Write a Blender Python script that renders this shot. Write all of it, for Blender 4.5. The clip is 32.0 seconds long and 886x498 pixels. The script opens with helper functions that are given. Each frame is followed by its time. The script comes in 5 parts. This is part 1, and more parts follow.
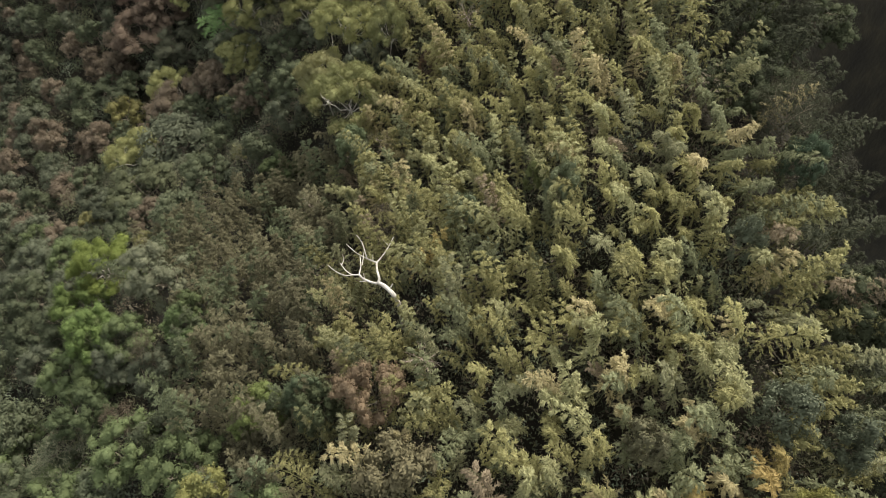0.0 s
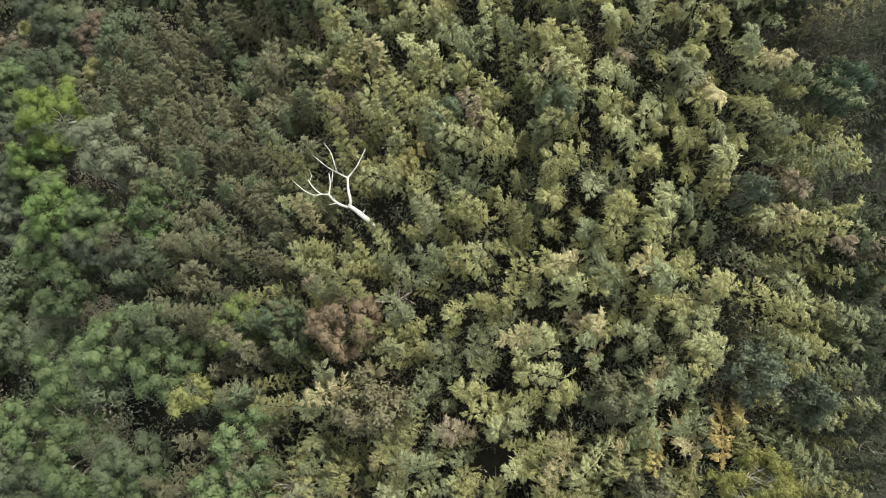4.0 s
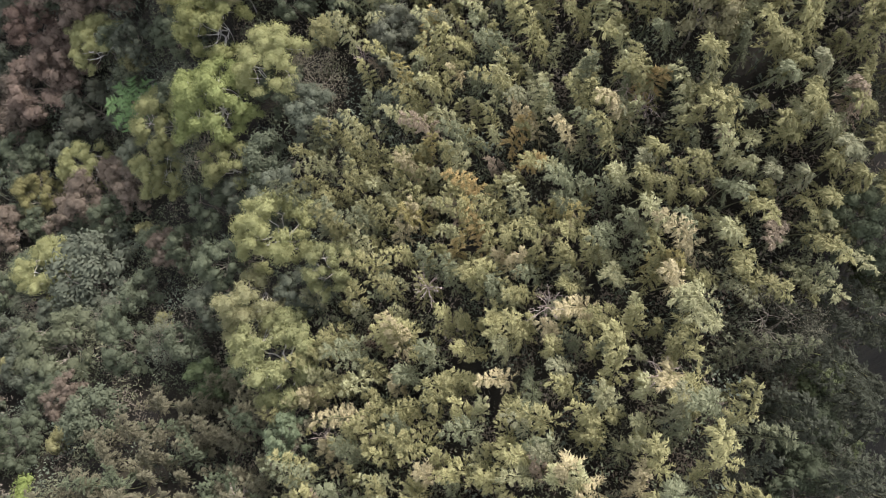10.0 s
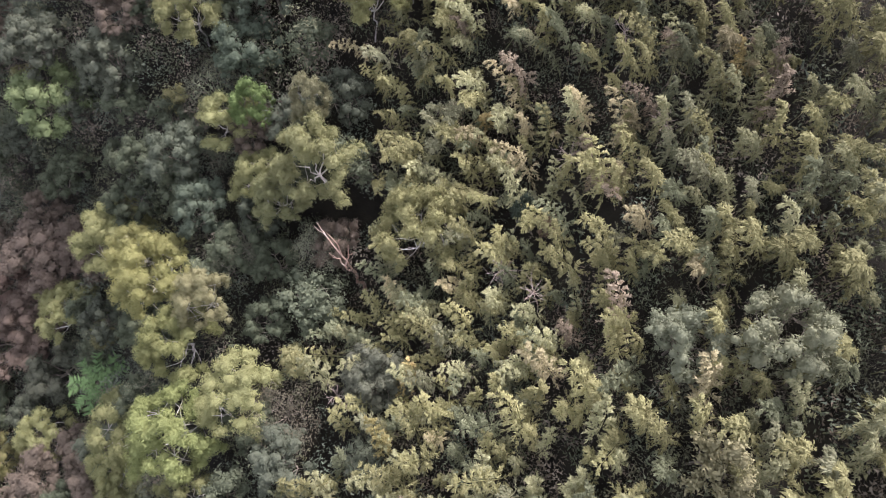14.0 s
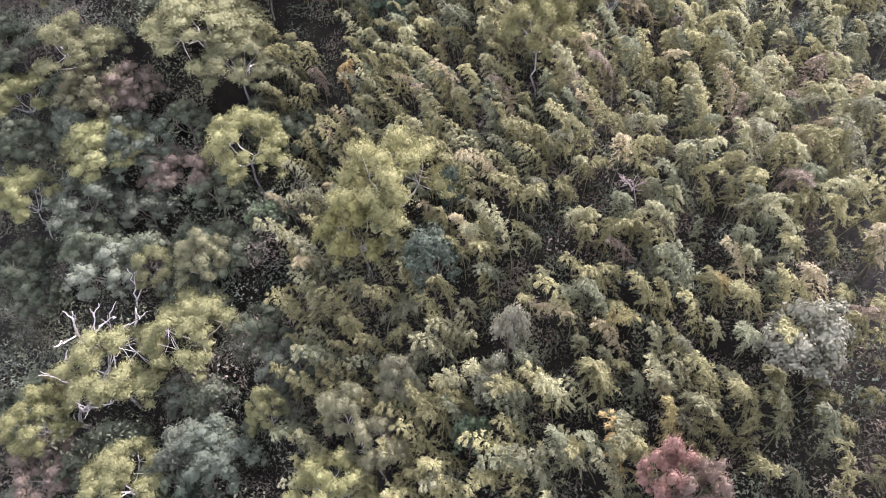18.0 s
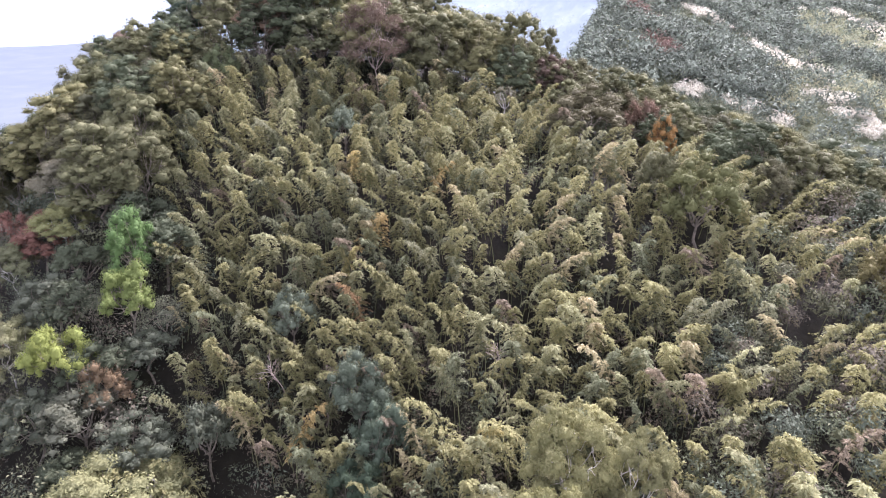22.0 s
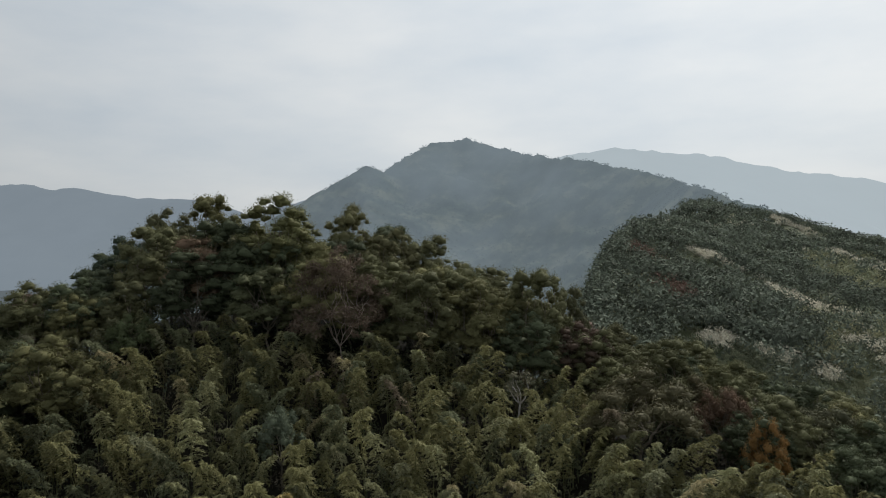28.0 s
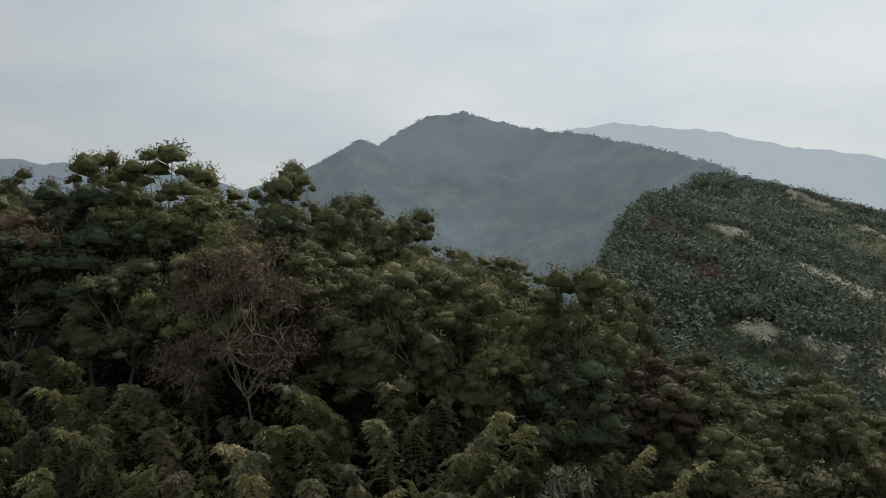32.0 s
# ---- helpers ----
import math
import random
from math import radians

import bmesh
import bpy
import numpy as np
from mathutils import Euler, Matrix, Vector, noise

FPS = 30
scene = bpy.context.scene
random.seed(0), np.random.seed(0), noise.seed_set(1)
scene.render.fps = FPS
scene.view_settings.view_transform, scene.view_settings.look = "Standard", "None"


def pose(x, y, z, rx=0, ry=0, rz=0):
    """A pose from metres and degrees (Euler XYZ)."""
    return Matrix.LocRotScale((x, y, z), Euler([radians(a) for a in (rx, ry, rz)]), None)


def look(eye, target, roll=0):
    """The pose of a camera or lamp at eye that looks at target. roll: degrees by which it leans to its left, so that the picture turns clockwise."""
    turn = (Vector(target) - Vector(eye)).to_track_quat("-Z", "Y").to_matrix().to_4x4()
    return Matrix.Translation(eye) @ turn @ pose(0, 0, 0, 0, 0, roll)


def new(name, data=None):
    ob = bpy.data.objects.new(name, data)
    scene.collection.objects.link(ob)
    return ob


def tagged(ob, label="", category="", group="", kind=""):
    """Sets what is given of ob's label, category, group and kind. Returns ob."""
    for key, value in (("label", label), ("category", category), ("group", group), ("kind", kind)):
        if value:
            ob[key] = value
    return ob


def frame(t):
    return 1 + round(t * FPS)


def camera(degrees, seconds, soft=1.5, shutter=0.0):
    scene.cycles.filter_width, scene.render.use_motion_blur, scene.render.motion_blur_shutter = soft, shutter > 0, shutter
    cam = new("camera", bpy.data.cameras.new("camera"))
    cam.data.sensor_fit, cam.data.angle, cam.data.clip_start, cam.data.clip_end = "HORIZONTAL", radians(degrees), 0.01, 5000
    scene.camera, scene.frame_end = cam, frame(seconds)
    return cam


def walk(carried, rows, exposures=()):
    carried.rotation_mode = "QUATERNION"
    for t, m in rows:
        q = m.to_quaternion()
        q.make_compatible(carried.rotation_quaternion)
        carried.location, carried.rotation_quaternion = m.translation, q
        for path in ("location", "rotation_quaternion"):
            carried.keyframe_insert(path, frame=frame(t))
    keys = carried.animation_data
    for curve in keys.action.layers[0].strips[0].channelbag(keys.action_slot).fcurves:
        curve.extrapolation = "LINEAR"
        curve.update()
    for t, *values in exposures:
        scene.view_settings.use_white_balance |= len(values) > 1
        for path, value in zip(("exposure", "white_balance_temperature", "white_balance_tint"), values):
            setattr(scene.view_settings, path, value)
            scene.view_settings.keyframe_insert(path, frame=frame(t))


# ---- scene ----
cam = camera(68.0, 32.0, soft=1.0)
PATH = [
    (0, -1.74, -18.59, 59.95, 24.93, 0.40, -0.63),
    (0.5, -1.66, -16.61, 60.07, 16.36, 0.09, -0.42),
    (1, -1.49, -14.78, 60.04, 7.89, -0.04, -0.27),
    (1.5, -1.03, -12.63, 59.94, 0.20, 0.20, -0.09),
    (2, -0.87, -10.45, 59.96, -0.02, 0.08, -0.03),
    (2.5, -0.60, -8.31, 60.00, -0.10, 0.09, -0.13),
    (4.5, 0.00, 0.00, 60.00, 0.00, -0.00, 0.00),
    (5, 0.15, 2.25, 60.00, 0.00, -0.00, 0.00),
    (5.5, 0.30, 4.50, 59.85, 1.00, -0.10, -0.00),
    (6, 0.45, 6.90, 59.85, 2.00, -0.20, -0.00),
    (6.5, 0.60, 9.15, 59.85, 3.10, -0.20, -0.00),
    (7, 0.60, 11.70, 59.85, 4.10, -0.20, -0.00),
    (7.5, 0.75, 14.10, 59.85, 5.10, -0.20, 0.10),
    (8, 1.05, 16.65, 59.85, 6.20, -0.30, 0.10),
    (8.5, 1.20, 19.20, 60.00, 7.20, -0.30, 0.10),
    (9, 1.50, 21.90, 59.85, 8.10, -0.30, 0.10),
    (9.5, 1.65, 24.45, 59.85, 9.10, -0.30, 0.10),
    (10, 1.95, 27.15, 59.85, 10.00, -0.30, 0.10),
    (10.5, 2.25, 30.00, 59.85, 11.00, -0.20, 0.20),
    (11, 2.55, 32.85, 59.85, 11.90, -0.20, 0.10),
    (11.5, 2.70, 35.85, 60.00, 12.80, -0.20, 0.10),
    (12, 2.85, 38.70, 59.85, 13.80, -0.20, -0.00),
    (12.5, 3.15, 41.70, 60.00, 14.80, -0.20, -0.00),
    (13, 3.30, 44.55, 59.85, 15.80, -0.20, -0.00),
    (13.5, 3.60, 47.55, 59.85, 16.90, -0.20, -0.00),
    (14, 3.75, 50.55, 59.85, 18.50, -0.20, -0.00),
    (14.5, 4.05, 53.55, 59.85, 20.70, -0.20, -0.00),
    (16.5, 5.10, 65.55, 60.00, 31.20, 0.00, -0.20),
    (17, 5.25, 68.40, 60.15, 33.70, 0.00, -0.20),
    (17.5, 5.55, 70.95, 60.15, 36.20, 0.10, -0.10),
    (18, 5.85, 73.95, 60.30, 39.60, 0.20, -0.10),
    (18.5, 6.15, 76.65, 60.45, 43.60, 0.30, -0.20),
    (19, 6.45, 79.20, 60.60, 47.50, 0.40, -0.20),
    (19.5, 6.75, 81.75, 60.75, 51.50, 0.60, -0.20),
    (20, 7.20, 84.45, 61.05, 56.20, 0.70, -0.20),
    (20.5, 7.50, 86.85, 61.35, 62.00, 0.90, -0.20),
    (21, 7.80, 88.95, 61.05, 66.90, 1.00, -0.20),
    (21.5, 7.95, 91.35, 61.05, 66.90, 1.00, -0.20),
    (22, 8.10, 93.75, 61.05, 68.10, 1.00, -0.20),
    (22.5, 8.25, 96.00, 61.05, 70.50, 1.10, -0.20),
    (23, 8.40, 98.40, 61.35, 73.90, 1.10, -0.20),
    (23.5, 8.55, 100.65, 61.35, 79.60, 1.20, -0.20),
    (24, 8.70, 102.90, 61.50, 85.39, 1.30, -0.30),
    (24.5, 8.85, 105.00, 61.35, 88.79, 1.40, -0.30),
    (25, 8.85, 107.10, 61.35, 88.79, 1.40, -0.30),
    (25.5, 8.85, 109.35, 61.35, 88.79, 1.50, -0.30),
    (27.5, 9.30, 118.20, 61.80, 88.39, 1.50, -0.20),
    (28, 9.45, 121.05, 61.80, 88.29, 1.60, -0.20),
    (28.5, 9.60, 124.05, 61.65, 88.09, 1.60, -0.30),
    (29, 9.75, 127.35, 61.65, 87.79, 1.60, -0.30),
    (29.5, 9.75, 130.80, 61.65, 87.49, 1.60, -0.30),
    (30, 9.90, 134.40, 61.50, 87.19, 1.60, -0.30),
    (30.5, 10.05, 138.30, 61.35, 86.79, 1.60, -0.40),
    (31, 10.05, 142.35, 61.35, 86.49, 1.60, -0.40),
    (31.5, 10.20, 146.25, 61.35, 86.39, 1.60, -0.50),
    (32, 10.35, 149.40, 61.35, 86.19, 1.50, -0.50),
]
walk(cam, [(t, pose(*row)) for t, *row in PATH], [
    (0.0, 0.5, 6900, 9), (2.0, 0.7, 6800, 9), (4.5, 0.65, 6350, 0), (6.5, 0.68, 6250, 2), (8.0, 0.8, 6200, 9), (9.0, 0.85, 6150, 15), (12.0, 1.15, 6000, 25), (14.0, 1.2, 5950, 27), (18.0, 1.87, 5800, 34), (21.0, 1.97, 5820, 33), (23.0, 1.58, 5980, 28),
    (24.0, 1.03, 6250, 17), (25.0, 0.1, 6450, 10), (25.5, -0.2, 6500, 10), (28.0, -0.6, 6350, 8), (32.0, -0.72, 6300, 7)])

# ---- sky and sun: a bright overcast, the sun behind thin cloud ahead of the flight ----
SUN_TURN, SUN_HEIGHT = 32.0, 42.0
world = bpy.data.worlds.new("overcast_sky")
scene.world = world
world.use_nodes = True
wn, wl = world.node_tree.nodes, world.node_tree.links
wn.clear()
w_out = wn.new("ShaderNodeOutputWorld")
sky = wn.new("ShaderNodeTexSky")
sky.sky_type, sky.sun_disc = "NISHITA", False
sky.sun_elevation, sky.sun_rotation = radians(SUN_HEIGHT), radians(SUN_TURN)
sky.dust_density = 3.0
bg_sky, bg_cloud, w_mix = wn.new("ShaderNodeBackground"), wn.new("ShaderNodeBackground"), wn.new("ShaderNodeMixShader")
bg_sky.inputs["Strength"].default_value = 0.07
wl.new(sky.outputs["Color"], bg_sky.inputs["Color"])
w_co, w_map = wn.new("ShaderNodeTexCoord"), wn.new("ShaderNodeMapping")
w_map.inputs["Scale"].default_value = (1.0, 1.0, 3.2)
wl.new(w_co.outputs["Generated"], w_map.inputs["Vector"])
w_noise, w_ramp = wn.new("ShaderNodeTexNoise"), wn.new("ShaderNodeValToRGB")
w_noise.inputs["Scale"].default_value, w_noise.inputs["Detail"].default_value = 3.2, 7.0
w_noise.inputs["Roughness"].default_value = 0.52
wl.new(w_map.outputs["Vector"], w_noise.inputs["Vector"])
wl.new(w_noise.outputs["Fac"], w_ramp.inputs["Fac"])
w_ramp.color_ramp.elements[0].position, w_ramp.color_ramp.elements[0].color = 0.30, (0.86, 0.93, 1.0, 1)
w_ramp.color_ramp.elements[1].position, w_ramp.color_ramp.elements[1].color = 0.72, (1.12, 1.13, 1.13, 1)
# the cloud is brighter towards the sun behind it
w_dot, w_glow, w_mul = wn.new("ShaderNodeVectorMath"), wn.new("ShaderNodeMapRange"), wn.new("ShaderNodeVectorMath")
w_dot.operation, w_mul.operation = "DOT_PRODUCT", "MULTIPLY"
w_dot.inputs[1].default_value = Vector((math.sin(radians(SUN_TURN)), math.cos(radians(SUN_TURN)), math.tan(radians(SUN_HEIGHT)))).normalized()
w_glow.inputs["From Min"].default_value, w_glow.inputs["From Max"].default_value = 0.3, 1.0
w_glow.inputs["To Min"].default_value, w_glow.inputs["To Max"].default_value = 0.88, 1.45
wl.new(w_co.outputs["Generated"], w_dot.inputs[0])
wl.new(w_dot.outputs["Value"], w_glow.inputs["Value"])
wl.new(w_ramp.outputs["Color"], w_mul.inputs[0])
wl.new(w_glow.outputs["Result"], w_mul.inputs[1])
wl.new(w_mul.outputs["Vector"], bg_cloud.inputs["Color"])
bg_cloud.inputs["Strength"].default_value = 0.92
w_mix.inputs["Fac"].default_value = 0.85
wl.new(bg_sky.outputs[0], w_mix.inputs[1])
wl.new(bg_cloud.outputs[0], w_mix.inputs[2])
wl.new(w_mix.outputs[0], w_out.inputs["Surface"])

sun_data = bpy.data.lights.new("sun", "SUN")
sun_data.energy, sun_data.angle, sun_data.color = 5.0, radians(10), (1.0, 0.95, 0.87)
sun_way = Vector((math.sin(radians(SUN_TURN)), math.cos(radians(SUN_TURN)), math.tan(radians(SUN_HEIGHT))))
new("sun", sun_data).matrix_world = look(sun_way * 300, (0, 0, 0))


# ---- materials ----
def material(name):
    m = bpy.data.materials.new(name)
    m.use_nodes = True
    return m, m.node_tree.nodes, m.node_tree.links, m.node_tree.nodes["Principled BSDF"]


def ramp(nodes, stops):
    r = nodes.new("ShaderNodeValToRGB")
    e = r.color_ramp.elements
    while len(e) < len(stops):
        e.new(0.5)
    for one, (at, colour) in zip(e, stops):
        one.position, one.color = at, (*colour, 1)
    return r


def noise_node(nodes, links, scale, detail=4.0, source="Object", rough=0.55):
    co, n = nodes.new("ShaderNodeTexCoord"), nodes.new("ShaderNodeTexNoise")
    n.inputs["Scale"].default_value, n.inputs["Detail"].default_value = scale, detail
    n.inputs["Roughness"].default_value = rough
    links.new(co.outputs[source], n.inputs["Vector"])
    return n


def leaf_material(name, tint=None, spread=0.2, through_leaf=0.22, gloss=0.65, shine=0.06):
    """Leaves: the plant's own tint, from the object's colour or from the mesh attribute named by tint, with each leaf a little
    lighter, darker or yellower than the next."""
    m, nodes, links, bsdf = material(name)
    if tint:
        own = nodes.new("ShaderNodeAttribute")
        own.attribute_name = tint
    else:
        own = nodes.new("ShaderNodeObjectInfo")
    geo = nodes.new("ShaderNodeNewGeometry")
    hsv = nodes.new("ShaderNodeHueSaturation")
    hue, val = nodes.new("ShaderNodeMapRange"), nodes.new("ShaderNodeMapRange")
    hue.inputs["To Min"].default_value, hue.inputs["To Max"].default_value = 0.493, 0.507
    val.inputs["To Min"].default_value, val.inputs["To Max"].default_value = 1 - spread, 1 + spread
    links.new(geo.outputs["Random Per Island"], val.inputs["Value"])
    n = noise_node(nodes, links, 0.9, 3.0)
    links.new(n.outputs["Fac"], hue.inputs["Value"])
    links.new(own.outputs["Color"], hsv.inputs["Color"])
    links.new(hue.outputs["Result"], hsv.inputs["Hue"])
    links.new(val.outputs["Result"], hsv.inputs["Value"])
    links.new(hsv.outputs["Color"], bsdf.inputs["Base Color"])
    bsdf.inputs["Roughness"].default_value = gloss
    bsdf.inputs["Specular IOR Level"].default_value = shine
    trans, mix = nodes.new("ShaderNodeBsdfTranslucent"), nodes.new("ShaderNodeMixShader")
    links.new(hsv.outputs["Color"], trans.inputs["Color"])
    mix.inputs["Fac"].default_value = through_leaf
    links.new(bsdf.outputs[0], mix.inputs[1])
    links.new(trans.outputs[0], mix.inputs[2])
    links.new(mix.outputs[0], nodes["Material Output"].inputs["Surface"])
    return m


def mottled(name, stops, scale, rough=0.9, bump=0.0, source="Object", detail=6.0):
    m, nodes, links, bsdf = material(name)
    n = noise_node(nodes, links, scale, detail, source)
    r = ramp(nodes, stops)
    links.new(n.outputs["Fac"], r.inputs["Fac"])
    links.new(r.outputs["Color"], bsdf.inputs["Base Color"])
    bsdf.inputs["Roughness"].default_value = rough
    bsdf.inputs["Specular IOR Level"].default_value = 0.2
    if bump:
        b, n2 = nodes.new("ShaderNodeBump"), noise_node(nodes, links, scale * 5, 5.0, source)
        b.inputs["Strength"].default_value, b.inputs["Distance"].default_value = bump, 0.2
        links.new(n2.outputs["Fac"], b.inputs["Height"])
        links.new(b.outputs["Normal"], bsdf.inputs["Normal"])
    return m


def haze_painted(name, stops, scale, air, veil, mist=0.0, near=None):
    """Far slopes: forest colours under a pale blue haze painted in as glowing emission."""
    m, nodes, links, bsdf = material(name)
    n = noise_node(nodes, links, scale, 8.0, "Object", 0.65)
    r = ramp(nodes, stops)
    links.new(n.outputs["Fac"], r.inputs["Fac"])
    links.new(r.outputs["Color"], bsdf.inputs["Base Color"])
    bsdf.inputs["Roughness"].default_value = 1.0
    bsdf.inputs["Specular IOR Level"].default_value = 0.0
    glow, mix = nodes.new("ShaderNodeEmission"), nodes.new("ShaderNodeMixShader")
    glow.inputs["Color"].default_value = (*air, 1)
    # mist patches: noise that raises the share of haze emission
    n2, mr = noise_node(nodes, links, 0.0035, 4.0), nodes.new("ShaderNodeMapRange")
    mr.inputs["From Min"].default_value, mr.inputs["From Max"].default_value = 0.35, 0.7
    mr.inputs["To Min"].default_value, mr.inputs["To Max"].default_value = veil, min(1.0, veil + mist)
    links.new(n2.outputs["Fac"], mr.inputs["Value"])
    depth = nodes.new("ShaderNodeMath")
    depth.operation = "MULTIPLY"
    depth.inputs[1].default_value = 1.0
    # less of the painted haze on the nearer slopes
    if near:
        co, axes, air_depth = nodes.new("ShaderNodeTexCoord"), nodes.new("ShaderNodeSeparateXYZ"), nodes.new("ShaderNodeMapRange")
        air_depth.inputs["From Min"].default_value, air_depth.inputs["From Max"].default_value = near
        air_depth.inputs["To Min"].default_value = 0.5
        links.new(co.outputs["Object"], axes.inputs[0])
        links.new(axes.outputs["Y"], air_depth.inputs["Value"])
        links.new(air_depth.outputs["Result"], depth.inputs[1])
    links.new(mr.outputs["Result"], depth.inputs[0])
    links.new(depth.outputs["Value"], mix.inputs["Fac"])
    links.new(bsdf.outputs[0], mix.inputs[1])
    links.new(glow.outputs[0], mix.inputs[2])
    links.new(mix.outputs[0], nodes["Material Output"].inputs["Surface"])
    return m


SOIL = mottled("leaf_litter_soil", [(0.3, (0.008, 0.007, 0.005)), (0.55, (0.016, 0.014, 0.009)), (0.75, (0.028, 0.024, 0.014))], 0.35, bump=0.6)
SCRUB = mottled("valley_scrub", [(0.3, (0.02, 0.03, 0.014)), (0.5, (0.045, 0.055, 0.025)), (0.7, (0.08, 0.085, 0.04))], 0.08, bump=0.8)
BARK = mottled("grey_bark", [(0.3, (0.10, 0.085, 0.065)), (0.6, (0.22, 0.19, 0.15)), (0.8, (0.34, 0.31, 0.26))], 2.5, bump=0.4)
PALE_BARK = mottled("pale_bark", [(0.25, (0.2, 0.18, 0.155)), (0.5, (0.4, 0.375, 0.34)), (0.75, (0.58, 0.56, 0.52))], 1.6, bump=0.3)
DEAD_WOOD = mottled("bleached_dead_wood", [(0.25, (0.24, 0.215, 0.185)), (0.5, (0.44, 0.41, 0.37)), (0.75, (0.6, 0.58, 0.53))], 1.2, bump=0.3)
TWIG = mottled("dry_twig", [(0.3, (0.2, 0.15, 0.12)), (0.55, (0.34, 0.28, 0.24)), (0.75, (0.5, 0.45, 0.4))], 1.2)
RED_WOOD = mottled("reddish_dead_wood", [(0.25, (0.12, 0.07, 0.05)), (0.5, (0.3, 0.2, 0.15)), (0.75, (0.6, 0.5, 0.42))], 0.7, bump=0.3)
CULM = mottled("bamboo_culm", [(0.3, (0.09, 0.11, 0.04)), (0.6, (0.18, 0.18, 0.08)), (0.8, (0.3, 0.27, 0.15))], 1.5, rough=0.5)
LEAF = leaf_material("tree_leaf", spread=0.12)
BAMBOO_LEAF = leaf_material("bamboo_leaf", spread=0.26, through_leaf=0.36, gloss=0.6)
GROVE_LEAF = leaf_material("grove_leaf", "tint", spread=0.26, through_leaf=0.36, gloss=0.6)
SHRUB_LEAF = leaf_material("shrub_leaf", "tint", spread=0.25)
FAR_LEAF = leaf_material("hillside_leaf", "tint", spread=0.16, through_leaf=0.15, gloss=0.8, shine=0.05)
# haze emission mixed into surfaces that give off no light themselves
VALLEY_HAZE = haze_painted("hazy_valley", [(0.35, (0.05, 0.07, 0.06)), (0.5, (0.09, 0.11, 0.09)), (0.68, (0.2, 0.21, 0.19))], 0.012, (0.18, 0.207, 0.232), 0.85, 0.1)
PEAK_HAZE = haze_painted("hazy_mountain", [(0.36, (0.02, 0.035, 0.03)), (0.5, (0.06, 0.08, 0.06)), (0.66, (0.2, 0.205, 0.14))], 0.022, (0.285, 0.34, 0.38), 0.55, 0.4, (560, 1150))
PALE_HAZE = haze_painted("hazed_pale_range", [(0.4, (0.1, 0.12, 0.13)), (0.6, (0.16, 0.18, 0.18))], 0.004, (0.66, 0.74, 0.785), 0.95, 0.03)
RANGE_HAZE = haze_painted("hazy_far_range", [(0.4, (0.05, 0.07, 0.08)), (0.6, (0.1, 0.12, 0.12))], 0.004, (0.345, 0.4, 0.455), 0.88, 0.06)


# ---- meshes ----
def mesh_object(name, verts, faces, mat, parent=None, tints=None, smooth=False):
    me = bpy.data.meshes.new(name)
    verts, faces = np.asarray(verts, np.float32), np.asarray(faces, np.int32)
    n, k = faces.shape
    me.vertices.add(len(verts))
    me.vertices.foreach_set("co", verts.ravel())
    me.loops.add(n * k)
    me.loops.foreach_set("vertex_index", faces.ravel())
    me.polygons.add(n)
    me.polygons.foreach_set("loop_start", np.arange(0, n * k, k, dtype=np.int32))
    if smooth:
        me.polygons.foreach_set("use_smooth", np.ones(n, bool))
    if tints is not None:
        layer = me.attributes.new("tint", "FLOAT_COLOR", "FACE")
        layer.data.foreach_set("color", np.c_[tints, np.ones(n)].astype(np.float32).ravel())
    me.update(calc_edges=True)
    me.materials.append(mat)
    ob = new(name, me)
    ob.parent = parent
    return ob


def part(name, geometry, mat, parent, label=""):
    return tagged(mesh_object(name, *geometry, mat, parent), label)


def joined(pieces):
    """One vertex and face array out of several."""
    verts, faces, start = [], [], 0
    for v, f in pieces:
        verts.append(v)
        faces.append(f + start)
        start += len(v)
    return np.concatenate(verts), np.concatenate(faces)


def tube(points, radii, sides=5):
    """A tapered, bent limb, as triangles."""
    points, radii = np.asarray(points, float), np.asarray(radii, float)
    ahead = np.gradient(points, axis=0)
    ahead /= np.linalg.norm(ahead, axis=1)[:, None] + 1e-9
    side = np.cross(ahead, [0.31, 0.87, 0.13])
    side /= np.linalg.norm(side, axis=1)[:, None] + 1e-9
    over = np.cross(ahead, side)
    a = np.arange(sides) * 2 * np.pi / sides
    ring = side[:, None] * np.cos(a)[None, :, None] + over[:, None] * np.sin(a)[None, :, None]
    verts = (points[:, None] + ring * radii[:, None, None]).reshape(-1, 3)
    i, j = np.meshgrid(np.arange(len(points) - 1), np.arange(sides), indexing="ij")
    p, q = i * sides + j, i * sides + (j + 1) % sides
    faces = np.concatenate([np.stack([p, q, q + sides], -1).reshape(-1, 3), np.stack([p, q + sides, p + sides], -1).reshape(-1, 3)])
    return verts, faces


def leaves(places, ways, length, width, rng, droop=0.0, faces_to=None):
    """A pointed leaf at each place, along its way: one folded blade of two triangles that share the midrib."""
    n = len(places)
    ways = ways + np.c_[np.zeros((n, 2)), -droop * np.ones(n)]
    ways = ways / (np.linalg.norm(ways, axis=1)[:, None] + 1e-9)
    side = np.cross(ways, rng.normal(size=(n, 3)) if faces_to is None else faces_to)
    side /= np.linalg.norm(side, axis=1)[:, None] + 1e-9
    size = rng.uniform(0.7, 1.3, (n, 1))
    mid = places + ways * length * size * 0.4
    verts = np.stack([places, mid + side * width * size / 2, places + ways * length * size, mid - side * width * size / 2], 1).reshape(-1, 3)
    base = np.arange(n)[:, None] * 4
    return verts, np.concatenate([base + [0, 1, 2], base + [0, 2, 3]], 1).reshape(-1, 3)


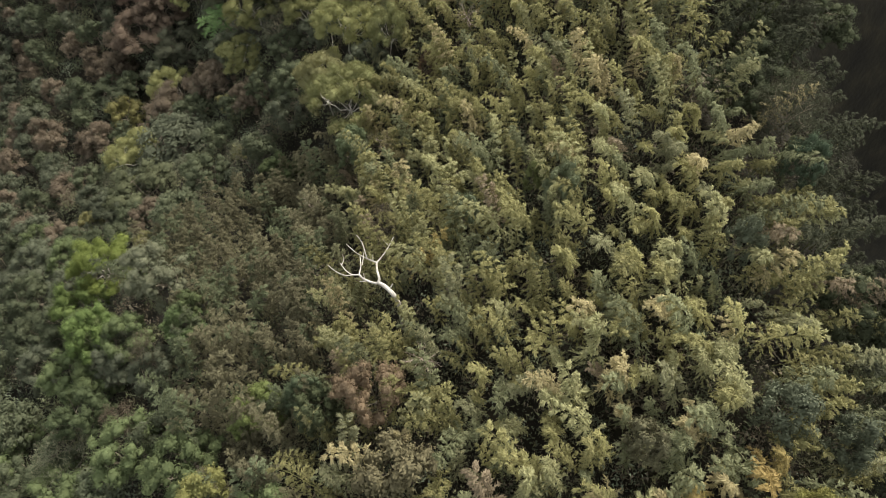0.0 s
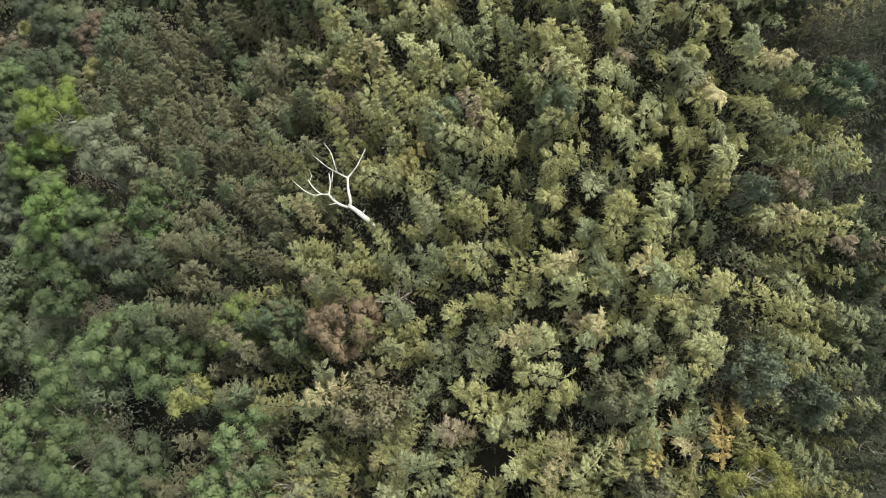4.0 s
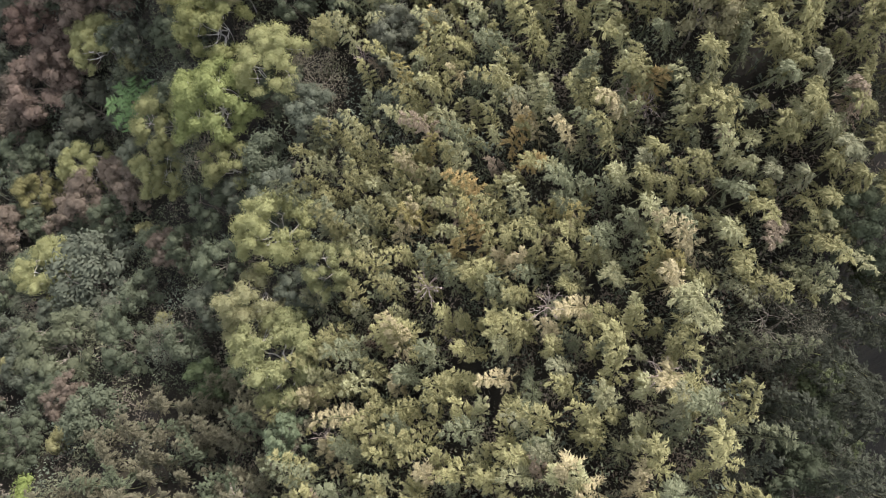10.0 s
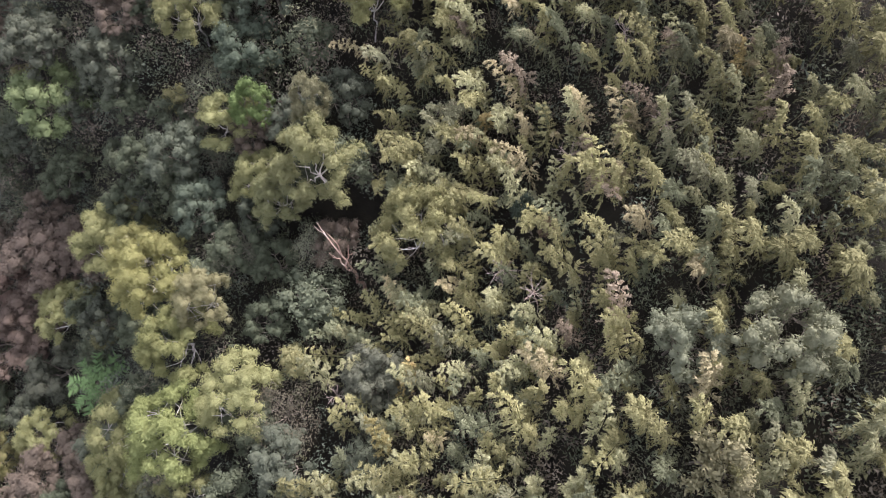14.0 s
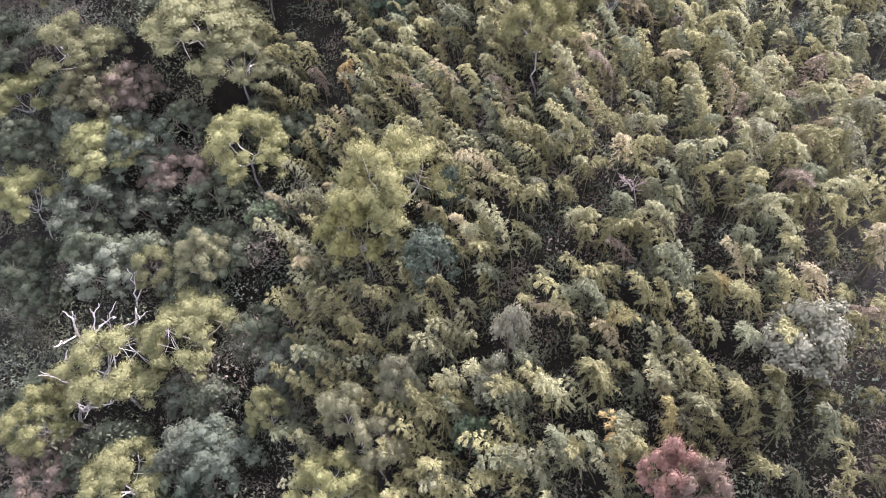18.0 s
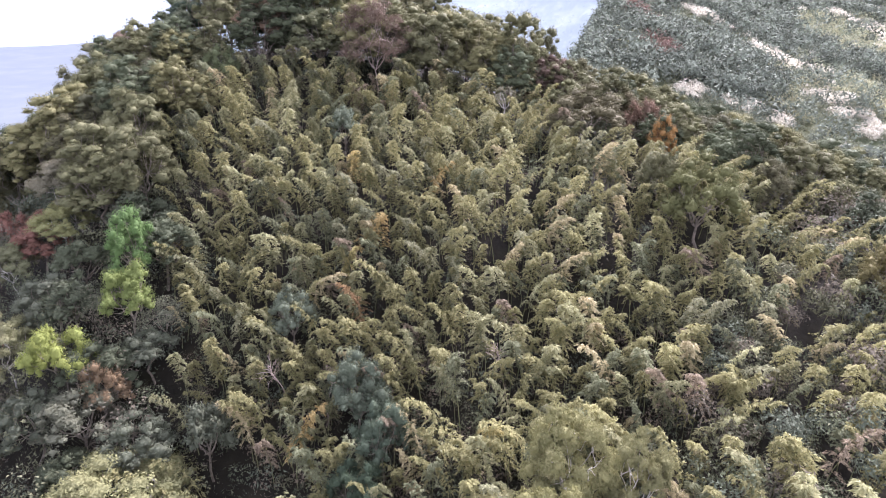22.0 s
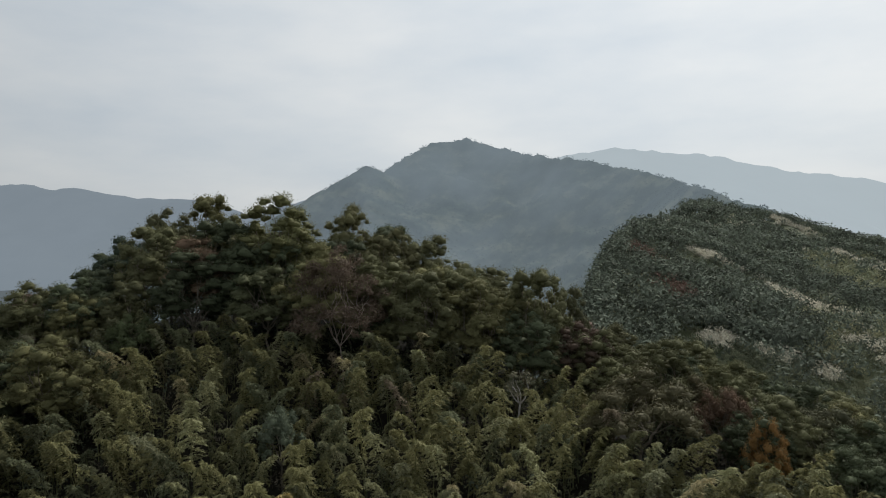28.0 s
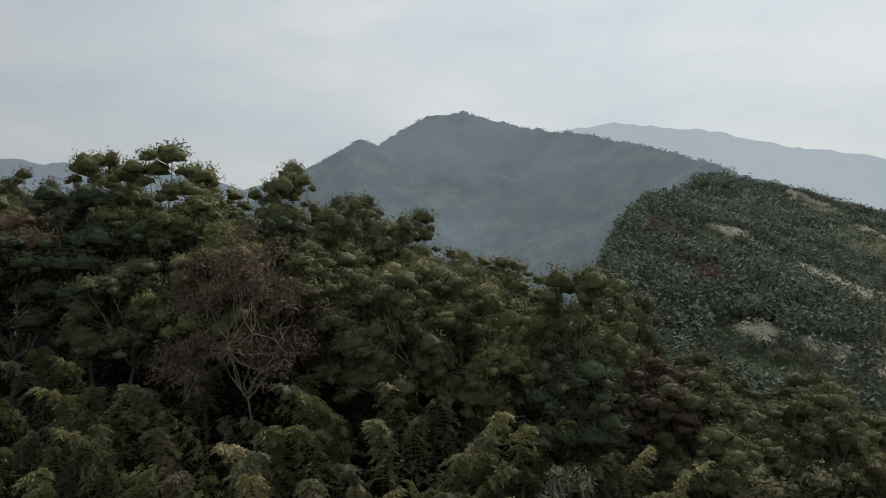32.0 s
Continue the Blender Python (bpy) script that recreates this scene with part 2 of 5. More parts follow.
def blades(places, ways, length, width, rng, droop=0.0, faces_to=None):
    """Narrow leaves of one triangle each."""
    n = len(places)
    ways = ways + np.c_[np.zeros((n, 2)), -droop * np.ones(n)]
    ways = ways / (np.linalg.norm(ways, axis=1)[:, None] + 1e-9)
    side = np.cross(ways, rng.normal(size=(n, 3)) if faces_to is None else faces_to)
    side /= np.linalg.norm(side, axis=1)[:, None] + 1e-9
    size = rng.uniform(0.65, 1.35, (n, 1))
    verts = np.stack([places + side * width * size / 2, places + ways * length * size, places - side * width * size / 2], 1).reshape(-1, 3)
    return verts, np.arange(3 * n).reshape(-1, 3)


# ---- the lie of the land: height of the bamboo's tops on cross sections of the spur ----
SECTION_X = np.array([-75, -60, -45, -30, -20, -10, 0, 10, 20, 30, 40, 55, 80], float)
SECTIONS = {}


def section(y, *heights):
    SECTIONS[y] = heights


section(-70, -16.3, -10.6, -4.6, 2.3, 6.4, 9.5, 11.6, 13.7, 14.9, 15, -1, -22, -40)
section(-30, -16.8, -11.3, -5.4, 4.3, 9.6, 12.9, 14.7, 16.3, 17.4, 16, -1, -22, -40)
section(-12, -18.4, -12.4, -7.1, 4.3, 9.7, 13, 15.3, 16.9, 17.9, 16, -1, -22, -40)
section(0, -21.1, -14, -7.4, 3.1, 5.7, 10.1, 14.3, 17.3, 18.7, 16, -1, -22, -40)
section(12, -24.9, -17.6, -10.8, -3.3, -3.2, 4.9, 10.6, 17.8, 20.1, 16, -1, -22, -40)
section(25, -29.3, -23.4, -18.4, -12.2, -8.9, 2.4, 6.7, 14.8, 20, 16, -1, -22, -40)
section(37, -33.1, -28.9, -24.6, -14.6, -5.8, 2.7, 6.2, 13.1, 19.4, 21.1, 15.3, 8.1, 1)
section(50, -36.2, -32.8, -28.2, -13.6, -3.3, 1.6, 5.6, 12.1, 19.7, 24.1, 24.9, 25.3, 24.4)
section(62, -37.3, -32.9, -26, -10.7, -1.7, 1.1, 3.7, 10.6, 18.1, 24.1, 26.7, 28.9, 29.2)
section(75, -36, -30, -21.6, -6.8, -0.5, 3.6, 5, 10.9, 18, 24.3, 27.9, 31.1, 32.6)
section(87, -32.5, -24.8, -15.1, -1.9, 1.7, 6.7, 10.4, 14.6, 20.6, 25.4, 28.8, 32.3, 34.1)
section(100, -26.7, -16.8, -5.8, 5.5, 6.5, 10.4, 16.1, 20.4, 23.9, 28, 30, 32.7, 34.1)
section(112, -20.2, -8.5, 2.2, 10.8, 10.9, 13.5, 19.9, 25.1, 28.6, 30.3, 30.7, 32.7, 33.5)
section(125, -12.7, 0.2, 10.5, 17.1, 16.5, 17.9, 23.2, 28, 29.8, 30.5, 30.9, 32.9, 32.6)
section(137, -6.5, 7.4, 18.5, 25.5, 24.1, 24.6, 27.4, 30.1, 30.4, 31.6, 32.5, 33.9, 31.7)
section(150, -0.8, 14.3, 26.6, 33.6, 33.5, 32.9, 34, 35.7, 35.1, 36.3, 37.5, 36.5, 30.7)
section(165, 4.5, 21.3, 35.3, 40.9, 42.8, 43.3, 42.6, 43.1, 43.2, 43.6, 42.2, 38.9, 29.6)
section(180, 8.1, 26.4, 42.1, 47.6, 49.9, 50.9, 49.3, 49.2, 48.6, 46.6, 43.9, 39.6, 27.5)
section(200, 9.6, 29, 46.4, 56.5, 57.6, 58, 57, 53.9, 50.4, 46, 42.7, 36.7, 21.9)
section(218, 6.1, 26.5, 44.9, 56.9, 58.2, 58.1, 57.1, 52.8, 47.6, 41.4, 36.9, 29.1, 12.4)
section(260, -14.1, 6.1, 25.3, 37.6, 41.4, 43.2, 43.1, 38.9, 33, 25.5, 17, 5.1, -11.8)
SECTION_Y = np.array(sorted(SECTIONS))
SECTION_Z = np.array([SECTIONS[y] for y in SECTION_Y], float)
BAMBOO_HEIGHT = 6.8


def canopy(x, y):
    """Height of the bamboo's tops over the spur."""
    x, y = np.clip(np.asarray(x, float), -75, 80), np.clip(np.asarray(y, float), -70, 260)
    i = np.clip(np.searchsorted(SECTION_X, x, side="right") - 1, 0, len(SECTION_X) - 2)
    j = np.clip(np.searchsorted(SECTION_Y, y, side="right") - 1, 0, len(SECTION_Y) - 2)
    u = (x - SECTION_X[i]) / (SECTION_X[i + 1] - SECTION_X[i])
    v = (y - SECTION_Y[j]) / (SECTION_Y[j + 1] - SECTION_Y[j])
    z = SECTION_Z
    return (z[j, i] * (1 - u) + z[j, i + 1] * u) * (1 - v) + (z[j + 1, i] * (1 - u) + z[j + 1, i + 1] * u) * v


def wave(x, y, size, seed=0):
    """Soft value noise between -1 and 1."""
    x, y = np.asarray(x, float) / size + seed * 17.3, np.asarray(y, float) / size + seed * 9.1
    i, j = np.floor(x), np.floor(y)
    u, v = x - i, y - j
    u, v = u * u * (3 - 2 * u), v * v * (3 - 2 * v)

    def at(a, b):
        h = np.sin(a * 127.1 + b * 311.7 + seed * 74.7) * 43758.5453
        return (h - np.floor(h)) * 2 - 1

    return (at(i, j) * (1 - u) + at(i + 1, j) * u) * (1 - v) + (at(i, j + 1) * (1 - u) + at(i + 1, j + 1) * u) * v


def rough(x, y, size, octaves=4, seed=0):
    return sum(wave(x, y, size / 2**k, seed + k) / 2**k for k in range(octaves))


def ridge(x, y, line, slope, valley_slope=None):
    """Height of a ridge whose crest is the line of (x, y, z), falling off by slope, or by valley_slope on the left of the line."""
    best = np.full(np.shape(x), -1e4)
    for (x0, y0, z0), (x1, y1, z1) in zip(line, line[1:]):
        dx, dy = x1 - x0, y1 - y0
        k = np.clip(((x - x0) * dx + (y - y0) * dy) / (dx * dx + dy * dy), 0, 1)
        fall = np.where(dx * (y - y0) - dy * (x - x0) > 0, valley_slope or slope, slope)
        best = np.maximum(best, z0 + k * (z1 - z0) - fall * np.hypot(x - x0 - k * dx, y - y0 - k * dy))
    return best


HILL_LINE = [(38, 255, 14), (50, 292, 32), (58, 330, 41), (79, 380, 49), (101, 430, 57), (124, 470, 61), (165, 550, 68), (217, 640, 76)]
RIDGE_LINE = [(480, 450, 20), (360, 520, 34), (297, 560, 44), (271, 590, 56), (246, 620, 68), (217, 640, 76)]


def ground_height(x, y):
    x, y = np.asarray(x, float), np.asarray(y, float)
    out = np.hypot(np.maximum(0, np.abs(x - 2.5) - 77.5), np.maximum(0, np.abs(y - 95) - 165))
    spur = canopy(x, y) - BAMBOO_HEIGHT + 0.8 * wave(x, y, 9, 3) - 0.5 * out
    hill = np.maximum(ridge(x, y, HILL_LINE, 0.35, 1.3), ridge(x, y, RIDGE_LINE, 0.36, 0.36)) + 5 * rough(x, y, 60, 3, 5)
    hill = hill - 1.2 * np.maximum(0, np.interp(y, [p[1] for p in HILL_LINE], [p[0] for p in HILL_LINE]) - 5 - x)
    floor = -110 + 12 * rough(x, y, 400, 3, 8)
    return np.maximum(np.maximum(spur, hill), floor)


def axis_steps(low, high, fine, reach):
    """Even steps between low and high, growing ones beyond, out to reach."""
    mid = np.arange(low, high + fine / 2, fine)
    grow = fine * 1.13 ** np.arange(1, 60)
    far = np.cumsum(grow)
    far = far[far < reach]
    return np.concatenate([low - far[::-1], mid, high + far])


def sheet(xs, ys, height):
    gx, gy = np.meshgrid(xs, ys)
    verts = np.stack([gx, gy, height(gx, gy)], -1).reshape(-1, 3)
    i, j = np.meshgrid(np.arange(len(ys) - 1), np.arange(len(xs) - 1), indexing="ij")
    p = i * len(xs) + j
    return verts, np.stack([p, p + 1, p + 1 + len(xs), p + len(xs)], -1).reshape(-1, 4)


verts, faces = sheet(axis_steps(-80, 90, 2.5, 4400), axis_steps(-80, 300, 2.5, 4400), ground_height)
ground = tagged(mesh_object("ground", verts, faces, SOIL, smooth=True), "steep forest floor of dark soil and leaf litter", "ground", kind="structure")
ground.data.materials.append(SCRUB)
ground.data.materials.append(VALLEY_HAZE)
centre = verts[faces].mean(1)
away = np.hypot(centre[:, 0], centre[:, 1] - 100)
# low faces beyond 600 m take the material with emitted haze
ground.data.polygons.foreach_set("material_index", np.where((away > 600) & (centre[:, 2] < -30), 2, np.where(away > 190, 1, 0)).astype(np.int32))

# ---- mountains ----
PEAK_LINES = [
    [(-230, 1280, 0), (-178, 1300, 95), (-167, 1300, 132), (-140, 1315, 176), (-118, 1325, 184), (-98, 1390, 176), (-7, 1450, 238), (63, 1470, 250), (166, 1370, 206), (272, 1220, 168),
     (340, 1070, 131), (323, 927, 106), (312, 777, 82), (316, 600, 48), (345, 500, 36)],
    [(63, 1470, 240), (95, 1250, 120), (120, 1000, 10)],
    [(166, 1370, 200), (215, 1150, 112), (190, 900, 5)],
    [(-96, 1400, 170), (-60, 1200, 70), (-20, 1000, -20)],
]


def peak_height(x, y):
    flank = np.clip(-ridge(x, y, [(px, py, 0) for px, py, _ in PEAK_LINES[0]], 1.0) / 90, 0.12, 1)
    z = np.max([ridge(x, y, line, 0.6) for line in PEAK_LINES], axis=0)
    return z + (16 * rough(x, y, 170, 4, 11) - 30 * np.abs(wave(x, y, 110, 15))) * flank + 6 * np.abs(wave(x, y, 18, 4)) - 3


verts, faces = sheet(np.linspace(-420, 760, 236), np.linspace(480, 1800, 250), peak_height)
tagged(mesh_object("mountain", verts, faces, PEAK_HAZE, smooth=True), "hazy blue-grey forested mountain with a double peak", "mountain", kind="structure")


def far_range(label, line, slope, seed, mat):
    def height(x, y):
        return ridge(x, y, line, slope) + 40 * rough(x, y, 500, 4, seed) + 8 * wave(x, y, 40, seed)
    low, high = min(p[0] for p in line), max(p[0] for p in line)
    v, f = sheet(np.linspace(low - 300, high + 300, 120), np.linspace(line[0][1] - 1500, line[0][1] + 500, 56), height)
    tagged(mesh_object("mountain_range", v, f, mat, smooth=True), label, "mountain range", kind="structure")


# both ranges get their paleness from haze emission in the material
far_range("faint blue mountain range behind thick haze", [(-2900, 3300, 380), (-2300, 3300, 330), (-1700, 3300, 300), (-900, 3300, 150), (-500, 3300, 250), (-200, 3300, 330), (100, 3300, 380)], 0.5, 21, RANGE_HAZE)
far_range("pale far mountain shoulder fading into haze", [(300, 3400, 320), (620, 3400, 430), (900, 3400, 480), (1060, 3400, 440), (1500, 3400, 330), (2100, 3400, 250), (2800, 3400, 210)], 0.45, 27, PALE_HAZE)


# ---- plants ----
OLIVE, YELLOW_GREEN, DARK_GREEN = (0.17, 0.162, 0.076), (0.2, 0.203, 0.09), (0.08, 0.092, 0.056)
BLUE_GREEN, FRESH_GREEN, GREY_GREEN = (0.09, 0.1, 0.068), (0.125, 0.16, 0.055), (0.14, 0.147, 0.098)
RUST, PINK, STRAW, BROWN = (0.155, 0.1, 0.066), (0.205, 0.14, 0.108), (0.235, 0.205, 0.115), (0.13, 0.105, 0.077)
GOLD = (0.26, 0.21, 0.09)


def ground_at(x, y):
    if abs(x - 2.5) < 77 and -70 < y < 240:
        return float(canopy(x, y) - BAMBOO_HEIGHT + 0.8 * wave(x, y, 9, 3))
    return float(ground_height(x, y))


def bend(start, end, rng, sag=0.12, steps=5):
    """A limb's crooked line."""
    start, end = np.asarray(start, float), np.asarray(end, float)
    k = np.linspace(0, 1, steps)[:, None]
    size = np.linalg.norm(end - start)
    wob = rng.normal(size=(steps, 3)) * size * 0.05
    wob[0] = wob[-1] = 0
    return start + (end - start) * k + wob + np.array([0, 0, 1]) * (np.sin(k * np.pi) * size * sag)


def pad(rng, middle, radius, flat, count, length, width, kind, lift=0.35):
    """A clump of foliage: leaves laid over the shell of an uneven mound, a few inside."""
    way = rng.normal(size=(count, 3))
    way /= np.linalg.norm(way, axis=1)[:, None]
    way[:, 2] = np.where(way[:, 2] < -0.3, -way[:, 2], way[:, 2])
    lump = 1 + 0.24 * np.sin(way[:, 0] * 6 + middle[0] * 3) * np.sin(way[:, 1] * 6 + middle[1] * 3)
    reach = radius * lump * np.where(rng.uniform(size=count) < 0.72, rng.uniform(0.78, 1.1, count), rng.uniform(0.55, 0.78, count))
    places = middle + way * reach[:, None] * [1, 1, flat]
    along = np.cross(way, rng.normal(size=(count, 3)))
    along /= np.linalg.norm(along, axis=1)[:, None] + 1e-9
    out = along + way * 0.3 + [0, 0, lift * 0.4]
    return kind(places, out, length, width, rng, 0.0, way * [1, 1, 1.2] + rng.normal(size=(count, 3)) * 0.22)


def mound(rng, middle, radius, flat, around=8, rings=4):
    """The close inner foliage of a clump: an uneven, knobbly body under its outer leaves."""
    up = np.linspace(-0.75, 1.0, rings + 2)[1:-1]
    turn = np.arange(around) * 2 * np.pi / around
    a = turn[None, :] + (np.arange(rings) % 2)[:, None] * np.pi / around
    r = np.sqrt(1 - up**2)[:, None]
    way = np.stack([np.cos(a) * r, np.sin(a) * r, up[:, None] + 0 * a], -1).reshape(-1, 3)
    way = np.concatenate([way, [(0, 0, -0.6), (0, 0, 1.0)]])
    verts = middle + way * radius * rng.uniform(0.6, 1.25, (len(way), 1)) * [1, 1, flat]
    i, j = np.meshgrid(np.arange(rings - 1), np.arange(around), indexing="ij")
    p, q = (i * around + j).ravel(), (i * around + (j + 1) % around).ravel()
    k = np.arange(around)
    low, top, last = len(way) - 2, len(way) - 1, (rings - 1) * around
    faces = np.concatenate([np.stack([p, q, q + around], -1), np.stack([p, q + around, p + around], -1),
                            np.stack([(k + 1) % around, k, 0 * k + low], -1), np.stack([last + k, last + (k + 1) % around, 0 * k + top], -1)])
    return verts, faces


def build_tree(seed, height, spread, clumps, clump_size, flat, leaf, count, trunk, limbs=5, crown_low=0.45, kind=leaves, lift=0.35, bole=0.22, deep=0.0, close=0.6):
    """Wood and foliage of one tree: trunk, limbs that fork, and a clump of leaves at every end. Its foot is the origin."""
    rng = np.random.default_rng(seed)
    wood, green = [], []
    fork = np.array([rng.normal() * 0.3, rng.normal() * 0.3, height * crown_low])
    wood.append(tube(bend((0, 0, -1.2), fork, rng, 0.03), np.linspace(trunk, trunk * 0.7, 5), 7))
    ends = []
    per = max(1, clumps // limbs)
    for n in range(limbs):
        a = 2 * np.pi * (n + rng.uniform(-0.3, 0.3)) / limbs
        r = spread * rng.uniform(0.35, 0.6)
        knee = fork + [math.cos(a) * r, math.sin(a) * r, height * (1 - crown_low) * rng.uniform(0.22, 0.42)]
        wood.append(tube(bend(fork, knee, rng, -0.04), np.linspace(trunk * 0.6, trunk * 0.35, 5), 5))
        for k in range(per):
            b = a + rng.uniform(-0.95, 0.95)
            r2 = spread * math.sqrt(rng.uniform(0.0, 1.0))
            top = height * (1 - 0.42 * (r2 / spread) ** 2 * (1 - bole)) * rng.uniform(0.88, 0.97)
            end = np.array([fork[0] + math.cos(b) * r2, fork[1] + math.sin(b) * r2, max(top * (1 - deep * rng.uniform() ** 1.5), knee[2] * 0.9)])
            wood.append(tube(bend(knee, end - [0, 0, clump_size * flat * 0.3], rng, -0.1, 4), np.linspace(trunk * 0.33, trunk * 0.1, 4), 3))
            ends.append(end)
    for end in ends:
        size = clump_size * rng.uniform(0.7, 1.25)
        green.append(pad(rng, end, size, flat, int(count * size / clump_size), leaf, leaf * 0.5, kind, lift))
        if close:
            green.append(mound(rng, end, size * close, flat))
        for _ in range(2):
            a = rng.uniform(0, 2 * np.pi)
            near = end + np.array([math.cos(a), math.sin(a), rng.uniform(-1.1, 0.0)]) * size * [0.85, 0.85, 0.8]
            green.append(pad(rng, near, size * 0.6, flat, int(count * 0.35), leaf, leaf * 0.5, kind, lift))
            if close:
                green.append(mound(rng, near, size * 0.6 * close, flat, 7, 3))
    return joined(wood), joined(green)


def build_bare(seed, height, spread, trunk, depth=4, forks=3):
    """A leafless tree: limbs that fork again and again."""
    rng = np.random.default_rng(seed)
    wood = []

    def grow(at, way, size, thick, left):
        tip = at + way * size
        wood.append(tube(bend(at, tip, rng, 0.05), np.linspace(thick, thick * 0.62, 5), 6 if left > 2 else 4))
        if left <= 0:
            return
        for n in range(forks if left > 1 else 2):
            turn = rng.normal(size=3) * spread + [0, 0, 0.12]
            aside = way + turn
            grow(tip if n else tip, aside / np.linalg.norm(aside), size * rng.uniform(0.55, 0.85), thick * 0.6, left - 1)

    grow(np.array([0, 0, -1.0]), np.array([0.05, 0.02, 1.0]), height * 0.42, trunk, depth)
    return joined(wood)


def build_twigs(seed):
    """A leafless shrub: one thin stem with a fan of forked twigs at its top."""
    rng = np.random.default_rng(seed)
    top = np.array([rng.normal() * 0.4, rng.normal() * 0.4, 6.2])
    wood = [tube(bend((0, 0, -0.6), top, rng, 0.02), np.linspace(0.07, 0.05, 5), 4)]
    for n in range(13):
        a, size = 2 * np.pi * n / 13 + rng.normal() * 0.25, rng.uniform(0.7, 1.5)
        start = top - [0, 0, rng.uniform(0, 1.2)]
        end = start + np.array([math.cos(a), math.sin(a), rng.uniform(0.3, 1.1)]) * size
        wood.append(tube(bend(start, end, rng, 0.08), np.linspace(0.035, 0.015, 5), 3))
        for _ in range(2):
            fork = start + (end - start) * rng.uniform(0.4, 0.8)
            wood.append(tube(bend(fork, fork + (end - start) * 0.45 + rng.normal(size=3) * 0.25, rng, 0.05, 3), [0.022, 0.016, 0.01], 3))
    return joined(wood)


def build_leaning_dead():
    """A bleached dead tree that leans out over the bamboo: a bent trunk with two forked main limbs and short broken stubs."""
    limbs = [
        ((0.8, -1.0, -1.0), (0.7, -0.6, 2.5), (0.9, -0.9, 5.0), 0.32, 0.3),
        ((0.9, -0.9, 5.0), (0.4, -0.2, 6.6), (-0.3, 0.4, 7.0), (-0.9, 0.8, 6.9), 0.30, 0.20),
        ((-0.9, 0.8, 6.9), (-0.8, 1.1, 6.8), (-1.1, 2.1, 6.3), (-1.2, 3.0, 5.8), 0.17, 0.12),
        ((-1.2, 3.0, 5.8), (-0.9, 3.3, 5.9), (-0.4, 3.9, 6.1), (0.2, 5.1, 6.3), 0.10, 0.04),
        ((-0.3, 4.4, 6.2), (-0.7, 4.8, 6.4), 0.04, 0.02),
        ((-1.2, 3.0, 5.8), (-2.0, 3.4, 5.7), (-2.9, 3.9, 5.7), (-3.8, 4.7, 5.9), 0.09, 0.03),
        ((-2.0, 3.4, 5.7), (-2.2, 4.0, 5.6), (-2.5, 5.0, 5.6), (-3.0, 5.6, 5.7), 0.08, 0.03),
        ((-1.5, 3.1, 5.8), (-1.5, 3.5, 6.2), 0.05, 0.02),
        ((-1.0, 0.7, 6.9), (-1.6, 0.9, 6.8), (-2.2, 1.3, 6.6), (-2.5, 1.7, 6.4), 0.14, 0.10),
        ((-2.5, 1.7, 6.4), (-2.4, 2.5, 6.3), (-2.5, 3.3, 6.4), 0.08, 0.05),
        ((-2.3, 2.6, 6.3), (-2.2, 3.7, 6.4), 0.05, 0.03),
        ((-2.5, 1.7, 6.4), (-3.1, 1.7, 6.3), (-3.7, 2.2, 6.2), (-4.1, 2.8, 6.2), 0.08, 0.04),
        ((-3.1, 1.7, 6.3), (-3.6, 1.6, 6.4), (-4.4, 2.0, 6.3), (-5.2, 2.7, 6.2), 0.07, 0.03),
        ((-4.0, 2.6, 6.2), (-3.8, 3.1, 6.3), (-4.0, 3.6, 6.4), 0.04, 0.02),
        ((-1.9, 1.0, 6.7), (-2.4, 0.9, 6.9), 0.05, 0.03),
        ((-2.0, 1.2, 6.6), (-2.1, 1.6, 6.9), 0.05, 0.02),
        ((0.0, 0.2, 6.9), (0.3, 0.5, 7.3), 0.10, 0.06),
    ]
    wood = []
    for *line, thick, thin in limbs:
        line, k = np.array(line, float), np.linspace(0, len(line) - 1, 3 * len(line))
        bent = np.stack([np.interp(k, np.arange(len(line)), line[:, n]) for n in range(3)], -1)
        bent[1:-1] += 0.25 * (bent[2:] + bent[:-2] - 2 * bent[1:-1])
        wood.append(tube(bent, np.linspace(thick, thin, len(k)) * 0.72, 7))
    return joined(wood)


